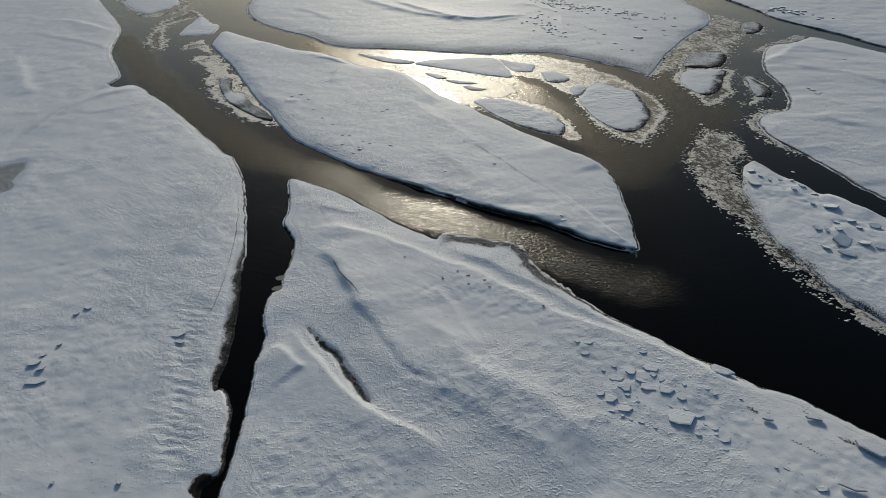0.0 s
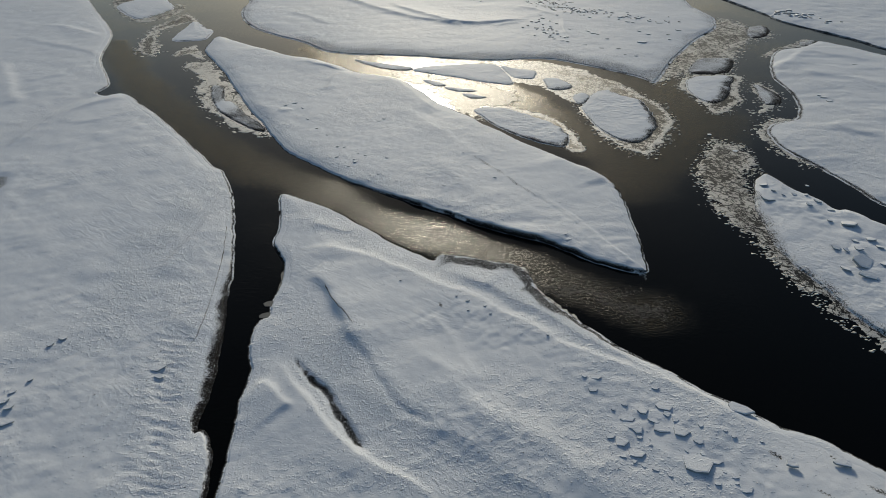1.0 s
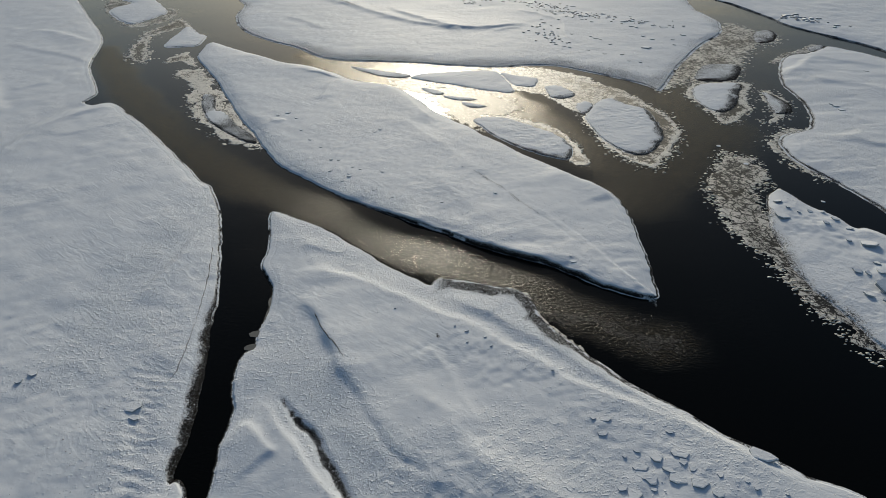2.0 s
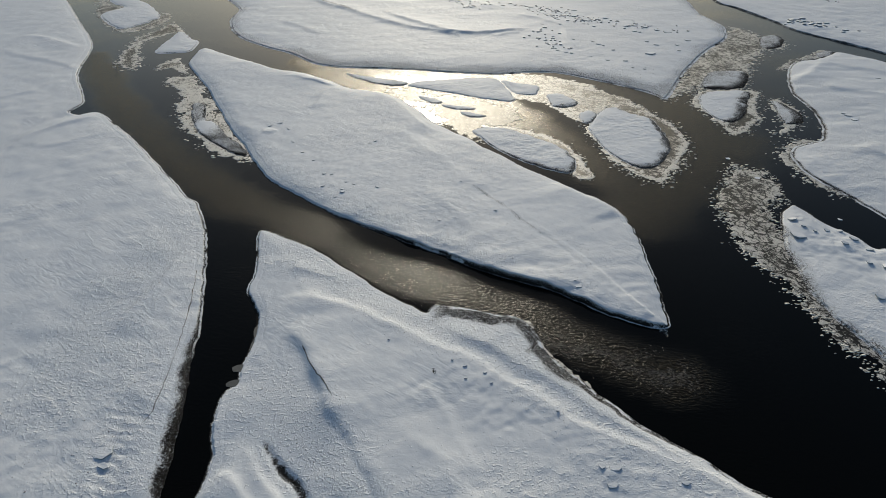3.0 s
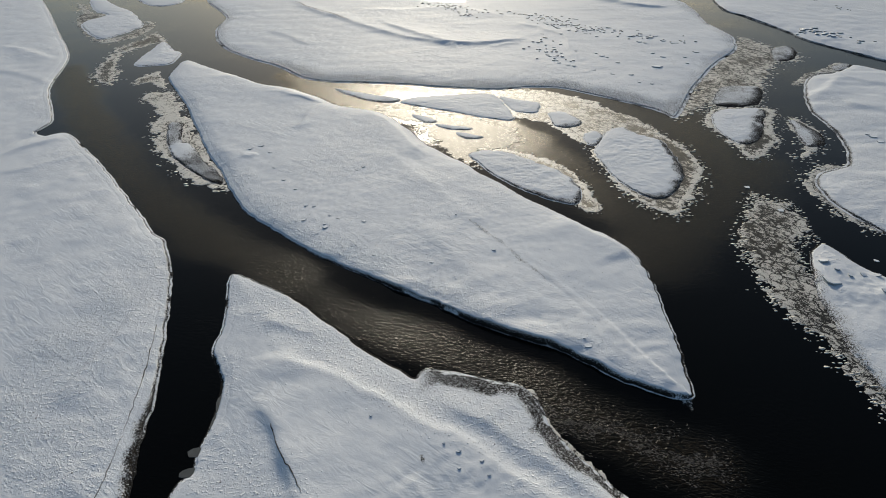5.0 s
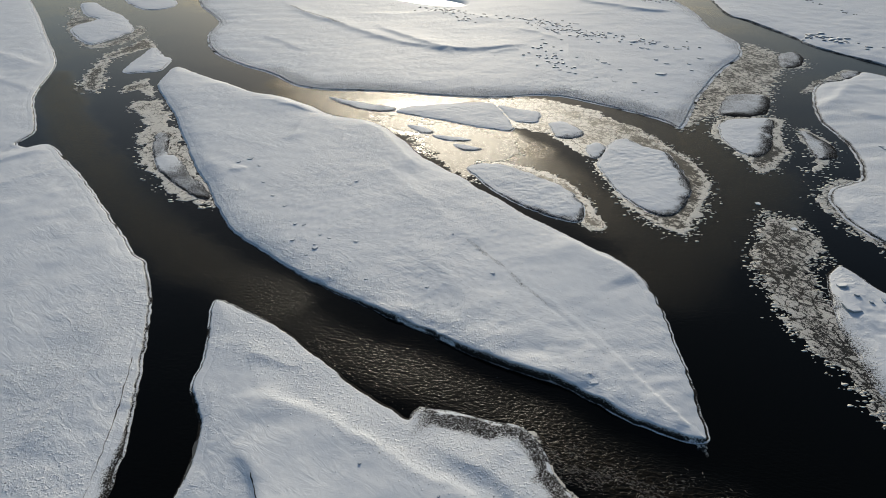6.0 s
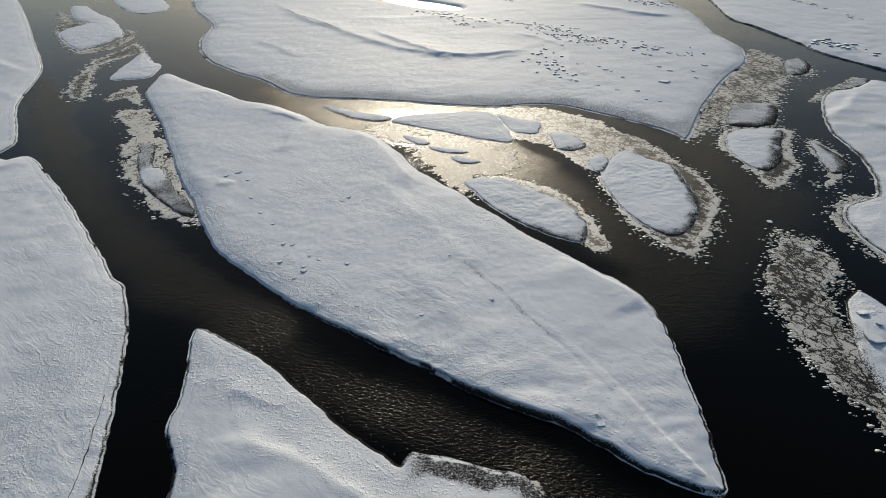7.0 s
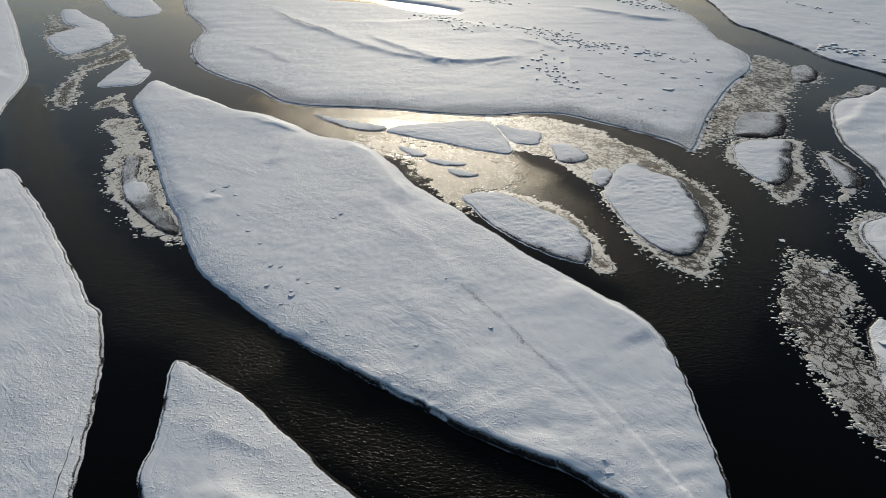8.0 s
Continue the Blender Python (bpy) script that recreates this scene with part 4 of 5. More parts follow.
for key, frost, rag, holes in SHELVES:
    ob = shelf("river_ice", key, 0.24 if key not in ("field", "finice", "heartice") else 0.32, frost=frost, rag=1.25 * rag, holes=1.3 * holes, core=0.45 if key in ("isleice", "longice", "islet1ice", "islet2ice", "finice", "rightice") else 0.8)
    tagged(ob, "thin ragged frosted ice lying on dark water", "river ice", group="ice along the islets", kind="structure")


# ---- frost clumps, stones and brash ice ----
def joined(name, co, faces, mat, label, category):
    me = bpy.data.meshes.new(name)
    n = faces.shape[1]
    me.vertices.add(len(co))
    me.vertices.foreach_set("co", co.ravel().astype(np.float32))
    me.loops.add(faces.size)
    me.loops.foreach_set("vertex_index", faces.ravel().astype(np.int32))
    me.polygons.add(len(faces))
    me.polygons.foreach_set("loop_start", (np.arange(len(faces)) * n).astype(np.int32))
    me.update(calc_edges=True)
    at = me.attributes.new("cover", "FLOAT", "POINT")
    at.data.foreach_set("value", np.ones(len(co), np.float32))
    me.materials.append(mat)
    return tagged(new(name, me), label, category, kind="stuff")


def clump_material():
    m, n, k, p = material("frosted_stone")
    geo = n.new("ShaderNodeNewGeometry")
    pos = place(n, k)
    dark = span(n, k, geo.outputs["Random Per Island"], 0.97, 0.99)
    fine = grain(n, k, pos, 6.0, 3, 0.6)
    white = blend(n, k, fine, (0.66, 0.69, 0.74), (0.84, 0.855, 0.88))
    k.new(blend(n, k, dark, white, (0.16, 0.16, 0.17)), p.inputs["Base Color"])
    p.inputs["Roughness"].default_value = 0.7
    p.inputs["Specular IOR Level"].default_value = 0.15
    return m


CLUMP = clump_material()


def clumps(name, on, line, width, count, size, seed, label, flat=0.22):
    """Small frosted lumps scattered along a strip, each one a stone or a tuft under snow."""
    rng = np.random.RandomState(seed)
    c = curve(line, False, 4)
    pick = rng.randint(0, len(c) - 1, count)
    u = rng.rand(count, 1)
    p = c[pick] * (1 - u) + c[pick + 1] * u + rng.normal(0, width * 0.75, (count, 2))
    p = p[fbm(p[:, 0], p[:, 1], 5.0, 3, seed) > -0.25]
    z = height_of(on, p[:, 0], p[:, 1])
    ok = z > 0.06
    p, z = p[ok], z[ok]
    n = len(p)
    r = 0.8 * size * (0.35 + 1.1 * rng.rand(n) ** 3)
    h = r * flat * (0.6 + 0.8 * rng.rand(n))
    a = np.linspace(0, 2 * math.pi, 4, endpoint=False)[None, :] + rng.rand(n, 1) * 6.28
    rr = r[:, None] * (0.75 + 0.5 * rng.rand(n, 4))
    low = np.stack([p[:, :1] + rr * np.cos(a), p[:, 1:] + rr * np.sin(a), np.repeat(z[:, None] - 0.06, 4, 1)], 2)
    mid = np.stack([p[:, :1] + 0.75 * rr * np.cos(a + 0.4), p[:, 1:] + 0.75 * rr * np.sin(a + 0.4), z[:, None] + h[:, None] * (0.5 + 0.4 * rng.rand(n, 4))], 2)
    tip = np.stack([p[:, 0], p[:, 1], z + h], 1)[:, None, :]
    co = np.concatenate([low, mid, tip], 1)
    faces = []
    for i in range(4):
        j = (i + 1) % 4
        faces += [(i, j, 4 + j), (i, 4 + j, 4 + i), (4 + i, 4 + j, 8)]
    f = (np.array(faces)[None] + 9 * np.arange(n)[:, None, None]).reshape(-1, 3)
    return joined(name, co.reshape(-1, 3), f, CLUMP, label, "snow clumps")


STRIPS = (
    ("snow_bank", [(-46.7, 124.8), (-48.4, 114.1), (-49.9, 104.8), (-52, 98.5), (-51.4, 89.2), (-50, 81)], 6.5, 9500, 0.12, 1),
    ("snow_bank", [(-42.5, 87.3), (-39.3, 75), (-36.4, 64.9), (-33.9, 56.4), (-32.2, 49.3), (-31.3, 43.1)], 4.0, 5500, 0.12, 2),
    ("snow_bank", [(-47.6, 75.1), (-45, 65), (-42.9, 56.5), (-41, 49.4)], 12.0, 5000, 0.12, 3),
    ("snow_bank", [(-102.9, 190), (-105.7, 179.5), (-106.3, 167.6), (-107.3, 154.9), (-107.4, 140.3)], 6.0, 2500, 0.17, 4),
    ("gravel_bar", [(-22.4, 80.5), (-18.5, 76), (-15.7, 71.9), (-13.6, 68.1), (-9.8, 62.3), (-6.5, 59)], 4.0, 6500, 0.115, 5),
    ("gravel_bar", [(-6.4, 58), (-0.5, 52.3), (4.8, 47.2), (9.5, 42.6)], 10.0, 9000, 0.12, 6),
    ("gravel_bar", [(-21, 111.1), (-11.2, 101.9), (-2.4, 93.7), (7.5, 89.9), (15.9, 79.9), (23.5, 72.6)], 4.5, 6000, 0.13, 7),
    ("gravel_bar", [(17.7, 68.8), (20.6, 59.7), (26.3, 55.6), (31.8, 51), (39.4, 45.2)], 8.0, 3500, 0.12, 8),
    ("gravel_bar", [(-23.1, 56.3), (-18.3, 50.8), (-14.5, 44.3)], 10.0, 2500, 0.09, 9),
    ("river_island", [(-47.9, 161.1), (-37.9, 146.9), (-27.8, 138.3), (-17.6, 128), (-8.3, 120.5), (-1.8, 115.9)], 7.0, 4500, 0.15, 10),
    ("river_island", [(-13.1, 146.1), (-4.4, 131.7), (1.1, 121.4), (5.6, 114.7)], 7.0, 2500, 0.13, 11),
    ("river_island", [(14, 123.4), (20.4, 114.4), (24.5, 106.8), (28.5, 101.8)], 6.0, 2000, 0.12, 12),
    ("snow_bank", [(-113.1, 165.6), (-74.5, 114.7), (-55.1, 84.2)], 25.0, 1100, 0.13, 14),
    ("river_island", [(-49, 204), (-14.4, 155.7), (6, 126.1), (19.6, 109.6)], 20.0, 1400, 0.11, 15),
    ("snow_bank.001", [(-65.3, 301.1), (-9.2, 267.5), (46.8, 258.2), (71, 219.5)], 22.0, 1500, 0.2, 16),
    ("snow_bank.002", [(110.9, 194.4), (106.2, 159.3), (100.8, 130.2)], 20.0, 1100, 0.16, 17),
    ("snow_bank.001", [(-51.7, 245), (-24, 232.2), (2.4, 226.2), (24.6, 223.3), (40.3, 222.6), (53.3, 211.6), (63.4, 201.3)], 8.0, 6000, 0.2, 13),
)
for on, pts, width, count, size, seed in STRIPS:
    clumps("frosted_stones", on, pts, width, count, size, seed, "frosted stones and snow clumps on the river flat")


def brash(key, count, out, size, seed):
    """Small loose pieces of ice that float off the edge of a sheet."""
    rng = np.random.RandomState(seed)
    c = curve(PLAN[key], True, 5)
    pick = rng.randint(0, len(c), count)
    p = c[pick] + rng.normal(0, out, (count, 2))
    r = size * (0.4 + 1.2 * rng.rand(count) ** 2)
    a = np.linspace(0, 2 * math.pi, 6, endpoint=False)[None, :] + rng.rand(count, 1) * 6.28
    rr = r[:, None] * (0.55 + 0.7 * rng.rand(count, 6))
    x, y = p[:, :1] + 1.4 * rr * np.cos(a), p[:, 1:] + 0.8 * rr * np.sin(a)
    top = np.stack([x, y, np.full(x.shape, 0.035)], 2)
    low = np.stack([x, y, np.full(x.shape, -0.05)], 2)
    co = np.concatenate([top, low], 1)
    faces = [(0, 1, 2), (0, 2, 3), (0, 3, 4), (0, 4, 5)]
    for i in range(6):
        j = (i + 1) % 6
        faces += [(i, 6 + i, 6 + j), (i, 6 + j, j)]
    f = (np.array(faces)[None] + 12 * np.arange(count)[:, None, None]).reshape(-1, 3)
    return joined("brash_ice", co.reshape(-1, 3), f, FROST, "small floating pieces of brash ice", "brash ice")


FROST = ice_material("frosted_floe", gloss=0.3)
for key, count, out, size, seed in (("jamice", 924, 0.9, 0.22, 21), ("isleice", 572, 1.1, 0.24, 22), ("longice", 264, 0.6, 0.18, 23), ("islet1ice", 374, 1.0, 0.26, 24), ("islet2ice", 198, 1.2, 0.24, 25),
                                    ("field", 572, 1.4, 0.32, 26), ("tailice", 374, 1.1, 0.28, 27), ("finice", 198, 1.2, 0.36, 28), ("rightice", 352, 1.3, 0.28, 29), ("shoal", 352, 1.0, 0.24, 30), ("heartice", 132, 1.5, 0.40, 31)):
    brash(key, count, out, size, seed)


# ---- ice slabs and blocks ----
def slab_material():
    m, n, k, p = material("slab_ice")
    pos = place(n, k)
    band = grain(n, k, place(n, k, (0.6, 0.6, 9.0)), 1.4, 3, 0.6)
    fine = grain(n, k, pos, 5.0, 3, 0.6)
    k.new(blend(n, k, band, (0.13, 0.16, 0.18), (0.42, 0.48, 0.52)), p.inputs["Base Color"])
    k.new(bump(n, k, fine, 0.4, 0.04), p.inputs["Normal"])
    p.inputs["Roughness"].default_value = 0.35
    return m


SLAB = slab_material()
CAP = snow_material("slab_snow")


def slab_mesh(seed, thick):
    """Corner points of a broken ice plate about one metre across, its body and the snow on it."""
    rng = random.Random(seed)
    n = rng.choice((5, 6, 7, 8))
    ring = []
    for i in range(n):
        a = 2 * math.pi * (i + rng.uniform(-0.32, 0.32)) / n
        r = 0.5 * rng.uniform(0.68, 1.14)
        ring.append((r * math.cos(a), r * math.sin(a)))
    made = []
    for lo, hi, inset, soft, nm in ((-0.10, thick, 0.0, 0.02, "ice_block"), (thick - 0.01, thick + 0.06, 0.025, 0.035, "snow_cap")):
        bm = bmesh.new()
        base = [bm.verts.new((x * (1 - inset), y * (1 - inset), lo)) for x, y in ring]
        skew = [(x * (1 - inset - 0.03 * rng.random()), y * (1 - inset - 0.03 * rng.random()), hi + 0.015 * rng.uniform(-1, 1)) for x, y in ring]
        roof = [bm.verts.new(v) for v in skew]
        bm.faces.new(list(reversed(base)))
        bm.faces.new(roof)
        for i in range(n):
            j = (i + 1) % n
            bm.faces.new((base[i], base[j], roof[j], roof[i]))
        bmesh.ops.bevel(bm, geom=[e for e in bm.edges if e.verts[0] in roof and e.verts[1] in roof], offset=soft, segments=2, affect="EDGES")
        bmesh.ops.recalc_face_normals(bm, faces=bm.faces)
        bmesh.ops.triangulate(bm, faces=[f for f in bm.faces if len(f.verts) > 4])
        me = bpy.data.meshes.new(nm)
        bm.to_mesh(me)
        bm.free()
        at = me.attributes.new("cover", "FLOAT", "POINT")
        at.data.foreach_set("value", np.ones(len(me.vertices), np.float32))
        at = me.attributes.new("grit", "FLOAT", "POINT")
        at.data.foreach_set("value", np.full(len(me.vertices), 0.45, np.float32))
        me.materials.append(SLAB if nm == "ice_block" else CAP)
        made.append(me)
    return made


SLABS = [slab_mesh(s, t) for s, t in ((1, 0.16), (2, 0.13), (3, 0.2), (4, 0.15), (5, 0.24), (6, 0.12), (7, 0.3), (8, 0.18))]
rng = random.Random(12)


def ice_block(on, x, y, wide, deep, label, group, turn=None, tilt=3.0, kind=None, lift=0.0, bulk=1.0):
    """One broken plate of river ice, tilted where it was dropped, with snow on it."""
    body, cap = SLABS[rng.randrange(len(SLABS)) if kind is None else kind]
    ob = new("ice_block")
    for nm, me in (("ice_plate", body), ("snow_cap", cap)):
        new(nm, me).parent = ob
    z = float(height_of(on, np.array([x]), np.array([y]))[0]) if on else 0.0
    ob.matrix_world = pose(x, y, max(z, 0.0) + lift, rng.uniform(-tilt, tilt) - 2.5, rng.uniform(-tilt, tilt), rng.uniform(-25, 25) if turn is None else turn)
    thick = (0.10 * min(wide, deep) + 0.28) * bulk
    ob.scale = (wide, deep, thick)
    return tagged(ob, label, "ice block", group)


BAR_SLABS = (
    ((27.9, 61.5, 2.5, 2.0), (25.0, 60.8, 1.7, 1.5), (22.8, 59.6, 2.2, 1.4), (23.0, 61.9, 1.0, 1.0), (25.9, 59.1, 1.5, 0.8), (27.9, 60.2, 1.1, 1.1), (28.6, 59.3, 0.9, 1.0), (23.6, 57.9, 1.6, 1.8), (26.6, 58.0, 2.6, 2.1), (28.7, 57.6, 2.2, 2.1), (30.3, 56.2, 1.6, 1.7)),
    ((21.2, 56.2, 1.8, 1.9), (20.1, 56.8, 1.1, 0.8), (22.6, 54.3, 1.9, 1.4), (20.9, 54.0, 1.0, 0.7), (22.0, 53.3, 0.6, 0.7), (22.9, 52.7, 0.7, 0.8), (29.2, 52.9, 3.4, 3.6), (31.1, 53.2, 2.0, 1.0), (30.2, 54.2, 0.9, 1.0), (24.1, 52.1, 1.0, 0.8), (25.5, 51.3, 0.6, 0.6)),
    ((31.8, 51.8, 0.6, 0.6), (32.7, 51.1, 0.9, 0.7), (32.5, 50.2, 0.7, 0.5), (33.3, 49.5, 1.5, 1.2), (30.4, 50.2, 0.9, 0.7), (32.8, 48.0, 0.8, 0.5), (31.4, 58.5, 0.8, 0.9), (22.8, 58.1, 0.7, 0.6), (23.5, 56.6, 0.7, 0.6), (20.4, 66.5, 1.4, 1.0), (18.9, 66.8, 0.9, 0.9)),
    ((19.6, 64.3, 1.2, 0.9), (27.7, 64.6, 1.2, 0.7), (34.1, 57.6, 0.7, 0.6), (34.8, 56.7, 0.8, 0.6), (21.4, 61.1, 0.6, 0.7), (28.4, 54.7, 0.6, 0.7), (24.5, 55.5, 0.6, 0.5), (37.9, 56.1, 0.6, 0.4), (38.6, 45.3, 0.9, 0.7), (41.3, 42.6, 1.4, 1.0), (37.5, 45.4, 0.5, 0.4)),
)
for row in BAR_SLABS:
    for x, y, w, l in row:
        ice_block("gravel_bar", x, y, w, l, "broken snow-topped ice slab lying on the snowy bar", "ice slabs on the bar")
for x, y, w, l in ((4.1, 83.3, 0.8, 0.5), (6.7, 81.9, 0.6, 0.5), (7.4, 80.0, 0.5, 0.4), (4.1, 80.9, 0.5, 0.3), (15.3, 75.0, 0.5, 0.4), (2.4, 84.4, 0.4, 0.4), (-6.6, 89.0, 0.4, 0.3)):
    ice_block("gravel_bar", x, y, w, l, "small lone ice lump on the drifted bar", "lumps on the bar", kind=6, tilt=6)
for (x, y, w, l), turn, kind in zip(((37.5, 61.5, 3.5, 2.3), (39.8, 52.6, 1.7, 1.2), (45.7, 53.0, 2.6, 1.5), (50.2, 48.0, 4.6, 2.7), (44.6, 42.6, 3.4, 1.0)), (-26, -8, 4, -38, -25), (0, 2, 1, 7, 5)):
    ice_block("gravel_bar", x, y, w, l, "large thick ice slab stranded at the water's edge", "large stranded slabs", turn=turn, kind=kind, tilt=1.5, bulk=1.7, lift=0.3)
for x, y, w, l in ((-39.1, 70.2, 2.2, 2.4), (-38.2, 68.3, 1.8, 1.0), (-55.1, 76.2, 1.5, 1.3), (-54.8, 60.5, 3.2, 1.8), (-56.6, 63.8, 1.6, 1.4), (-56.3, 65.5, 0.9, 1.0), (-55.2, 67.7, 0.7, 0.8), (-56.2, 74.7, 1.1, 0.9), (-36.5, 44.4, 0.8, 0.8), (-55.1, 62.7, 1.1, 1.0), (-43.9, 44.3, 0.6, 0.5)):
    ice_block("snow_bank", x, y, w, l, "snow-buried ice slab on the broad bank", "slabs on the bank", tilt=2, lift=0.10, bulk=0.8)
ISLAND_SLABS = (
    ((-40.9, 176.1, 1.5, 1.6), (-43.2, 174.3, 1.2, 1.3), (-37.8, 172.0, 0.9, 1.0), (-34.9, 163.4, 0.8, 0.9), (-14.9, 163.2, 1.0, 1.1), (-16.1, 161.7, 0.9, 1.0), (-24.6, 145.1, 0.9, 1.0), (-22.9, 144.7, 0.8, 0.9), (-24.0, 139.2, 0.9, 1.0), (-19.6, 137.7, 0.9, 0.8), (-19.4, 136.4, 1.2, 1.2), (-19.3, 141.0, 0.8, 0.8)),
    ((-17.4, 139.8, 0.9, 1.0), (-12.3, 138.4, 0.8, 0.9), (-20.7, 134.4, 0.8, 0.8), (-13.6, 129.7, 0.4, 0.5), (-12.9, 129.9, 0.3, 0.4), (-9.2, 126.5, 1.1, 0.8), (0.8, 123.9, 0.9, 0.9), (11.7, 127.4, 1.0, 1.1), (22.7, 103.0, 0.5, 0.5), (23.1, 101.6, 1.6, 1.1), (-31.5, 157.2, 1.1, 1.1), (-28.1, 152.6, 0.9, 0.8), (5.4, 140.0, 0.5, 0.5)),
)
for row in ISLAND_SLABS:
    for x, y, w, l in row:
        ice_block("river_island", x, y, w, l, "small snow-covered ice block on the long island", "blocks on the island", tilt=5)
FAR_SLABS = (
    ((74.1, 238.1, 3.5, 3.9), (77.5, 254.3, 1.8, 2.0), (79.7, 249.8, 2.3, 2.5), (77.1, 269.6, 1.9, 2.1), (78.6, 268.2, 1.7, 1.9), (57.6, 230.5, 1.8, 2.0), (63.6, 221.5, 1.2, 1.4), (63.3, 229.2, 1.6, 1.8), (86.2, 270.6, 2.5, 2.7), (89.2, 266.9, 2.8, 3.1), (76.1, 278.5, 3.0, 3.1), (79.7, 278.3, 2.2, 2.4)),
    ((83.0, 275.9, 2.9, 3.1), (72.1, 285.8, 1.4, 1.6), (71.1, 292.5, 2.3, 2.5), (63.2, 278.5, 1.8, 2.0), (62.9, 288.7, 2.7, 3.0), (60.3, 291.4, 2.7, 3.0), (58.5, 298.3, 2.6, 2.8), (60.0, 283.3, 1.8, 2.0), (57.4, 306.5, 2.2, 2.4), (61.1, 309.2, 3.3, 2.9), (50.9, 291.9, 2.3, 2.5), (50.4, 295.3, 1.9, 2.1)),
    ((49.5, 298.8, 1.9, 2.1), (47.2, 302.5, 2.0, 2.2), (81.2, 286.9, 1.4, 1.6), (67.1, 220.0, 1.1, 1.2), (85.6, 278.0, 1.8, 2.0), (62.3, 243.1, 1.7, 1.9), (59.1, 251.5, 1.8, 2.0), (57.8, 255.2, 1.4, 1.6), (60.4, 249.6, 1.4, 1.6), (52.7, 235.3, 1.7, 1.8), (51.2, 258.1, 1.3, 1.4), (40.8, 258.0, 1.5, 1.6)),
    ((41.2, 252.3, 1.6, 1.8), (42.9, 251.6, 1.6, 1.8), (44.6, 263.7, 1.7, 1.9), (42.8, 244.0, 1.7, 1.9), (42.6, 246.9, 1.6, 1.7), (45.4, 241.1, 1.5, 1.7), (47.2, 239.9, 1.4, 1.5), (92.9, 254.8, 2.2, 2.4), (87.0, 248.9, 1.4, 1.5), (43.3, 284.2, 1.8, 2.0), (50.2, 282.2, 1.4, 1.6), (85.4, 242.0, 1.5, 1.7)),
)
for row in FAR_SLABS:
    for x, y, w, l in row:
        ice_block("snow_bank.001", x, y, w, l, "dark-sided ice block capped with snow on the flat", "blocks on the snow flat", kind=rng.choice((2, 4, 6)), tilt=5)


def litter(on, line, spread, count, size, label):
    """Blocks strewn along a line, too small to tell apart singly."""
    c = curve(line, False, 4)
    co, faces, base = [], [], 0
    for i in range(count):
        p = c[rng.randrange(len(c))]
        s = size * rng.uniform(0.5, 1.3)
        x, y = p[0] + rng.gauss(0, spread), p[1] + rng.gauss(0, spread)
        z = float(height_of(on, np.array([x]), np.array([y]))[0])
        m = pose(x, y, z, rng.uniform(-8, 8), rng.uniform(-8, 8), rng.uniform(-40, 40)) @ Matrix.Diagonal((s * rng.uniform(1.0, 1.8), s, 0.55 + 0.3 * s, 1))
        n = 6
        ring = [(0.5 * rng.uniform(0.75, 1.1) * math.cos(6.283 * k / n), 0.5 * rng.uniform(0.75, 1.1) * math.sin(6.283 * k / n)) for k in range(n)]
        co += [m @ Vector((u, v, -0.15)) for u, v in ring] + [m @ Vector((u * 0.93, v * 0.93, 0.3)) for u, v in ring]
        for k in range(n):
            j = (k + 1) % n
            faces += [(base + k, base + j, base + n + j), (base + k, base + n + j, base + n + k)]
        faces += [(base + n, base + n + k, base + n + k + 1) for k in range(1, n - 1)]
        base += 2 * n
    return joined("ice_rubble", np.array(co), np.array(faces), RUBBLE, label, "ice rubble")


def rubble_material():
    """Ice rubble: snow on the upper faces, dark ice on the broken sides."""
    m, n, k, p = material("ice_rubble")
    geo = n.new("ShaderNodeNewGeometry")
    part = n.new("ShaderNodeSeparateXYZ")
    k.new(geo.outputs["Normal"], part.inputs[0])
    fine = grain(n, k, place(n, k), 4.0, 3, 0.6)
    k.new(blend(n, k, span(n, k, part.outputs["Z"], 0.5, 0.8), (0.10, 0.115, 0.13), (0.78, 0.80, 0.83)), p.inputs["Base Color"])
    k.new(bump(n, k, fine, 0.4, 0.05), p.inputs["Normal"])
    p.inputs["Roughness"].default_value = 0.55
    return m


RUBBLE = rubble_material()
litter("snow_bank.001", [(47.8, 313), (54.3, 298.8), (61.1, 290)], 3.5, 75, 0.75, "dark-sided ice block capped with snow on the flat")
litter("snow_bank.001", [(-0.4, 345.7), (9.6, 338.2), (16.1, 318.7)], 3.0, 70, 0.75, "dark-sided ice block capped with snow on the flat")
litter("snow_bank.001", [(26, 326.3), (41.6, 318.2), (47.5, 311.1)], 3.0, 30, 0.8, "dark-sided ice block capped with snow on the flat")
litter("snow_bank.001", [(42.6, 279.2), (41.3, 258.4), (44.6, 246.2)], 3.0, 34, 0.8, "dark-sided ice block capped with snow on the flat")
litter("snow_bank.001", [(65.1, 289), (77.6, 281.2), (93.2, 267.9)], 3.0, 40, 0.75, "dark-sided ice block capped with snow on the flat")
litter("snow_bank.001", [(98.5, 374.1), (103.9, 364), (108.5, 353.3)], 5.0, 45, 1.1, "dark-sided ice block capped with snow on the flat")
litter("snow_bank.001", [(13.3, 384.3), (27.1, 379), (40.5, 373.8)], 5.0, 45, 1.1, "dark-sided ice block capped with snow on the flat")
litter("snow_bank.003", [(144.1, 283.1), (149.8, 275), (155.4, 264.7)], 2.5, 34, 1.6, "tilted ice slab pushed up along the far bank")
litter("snow_bank.003", [(170.3, 362.3), (175.4, 351.5), (178.9, 334.4), (180.8, 315)], 1.0, 26, 0.8, "snowy ice lump in a line on the far bank")
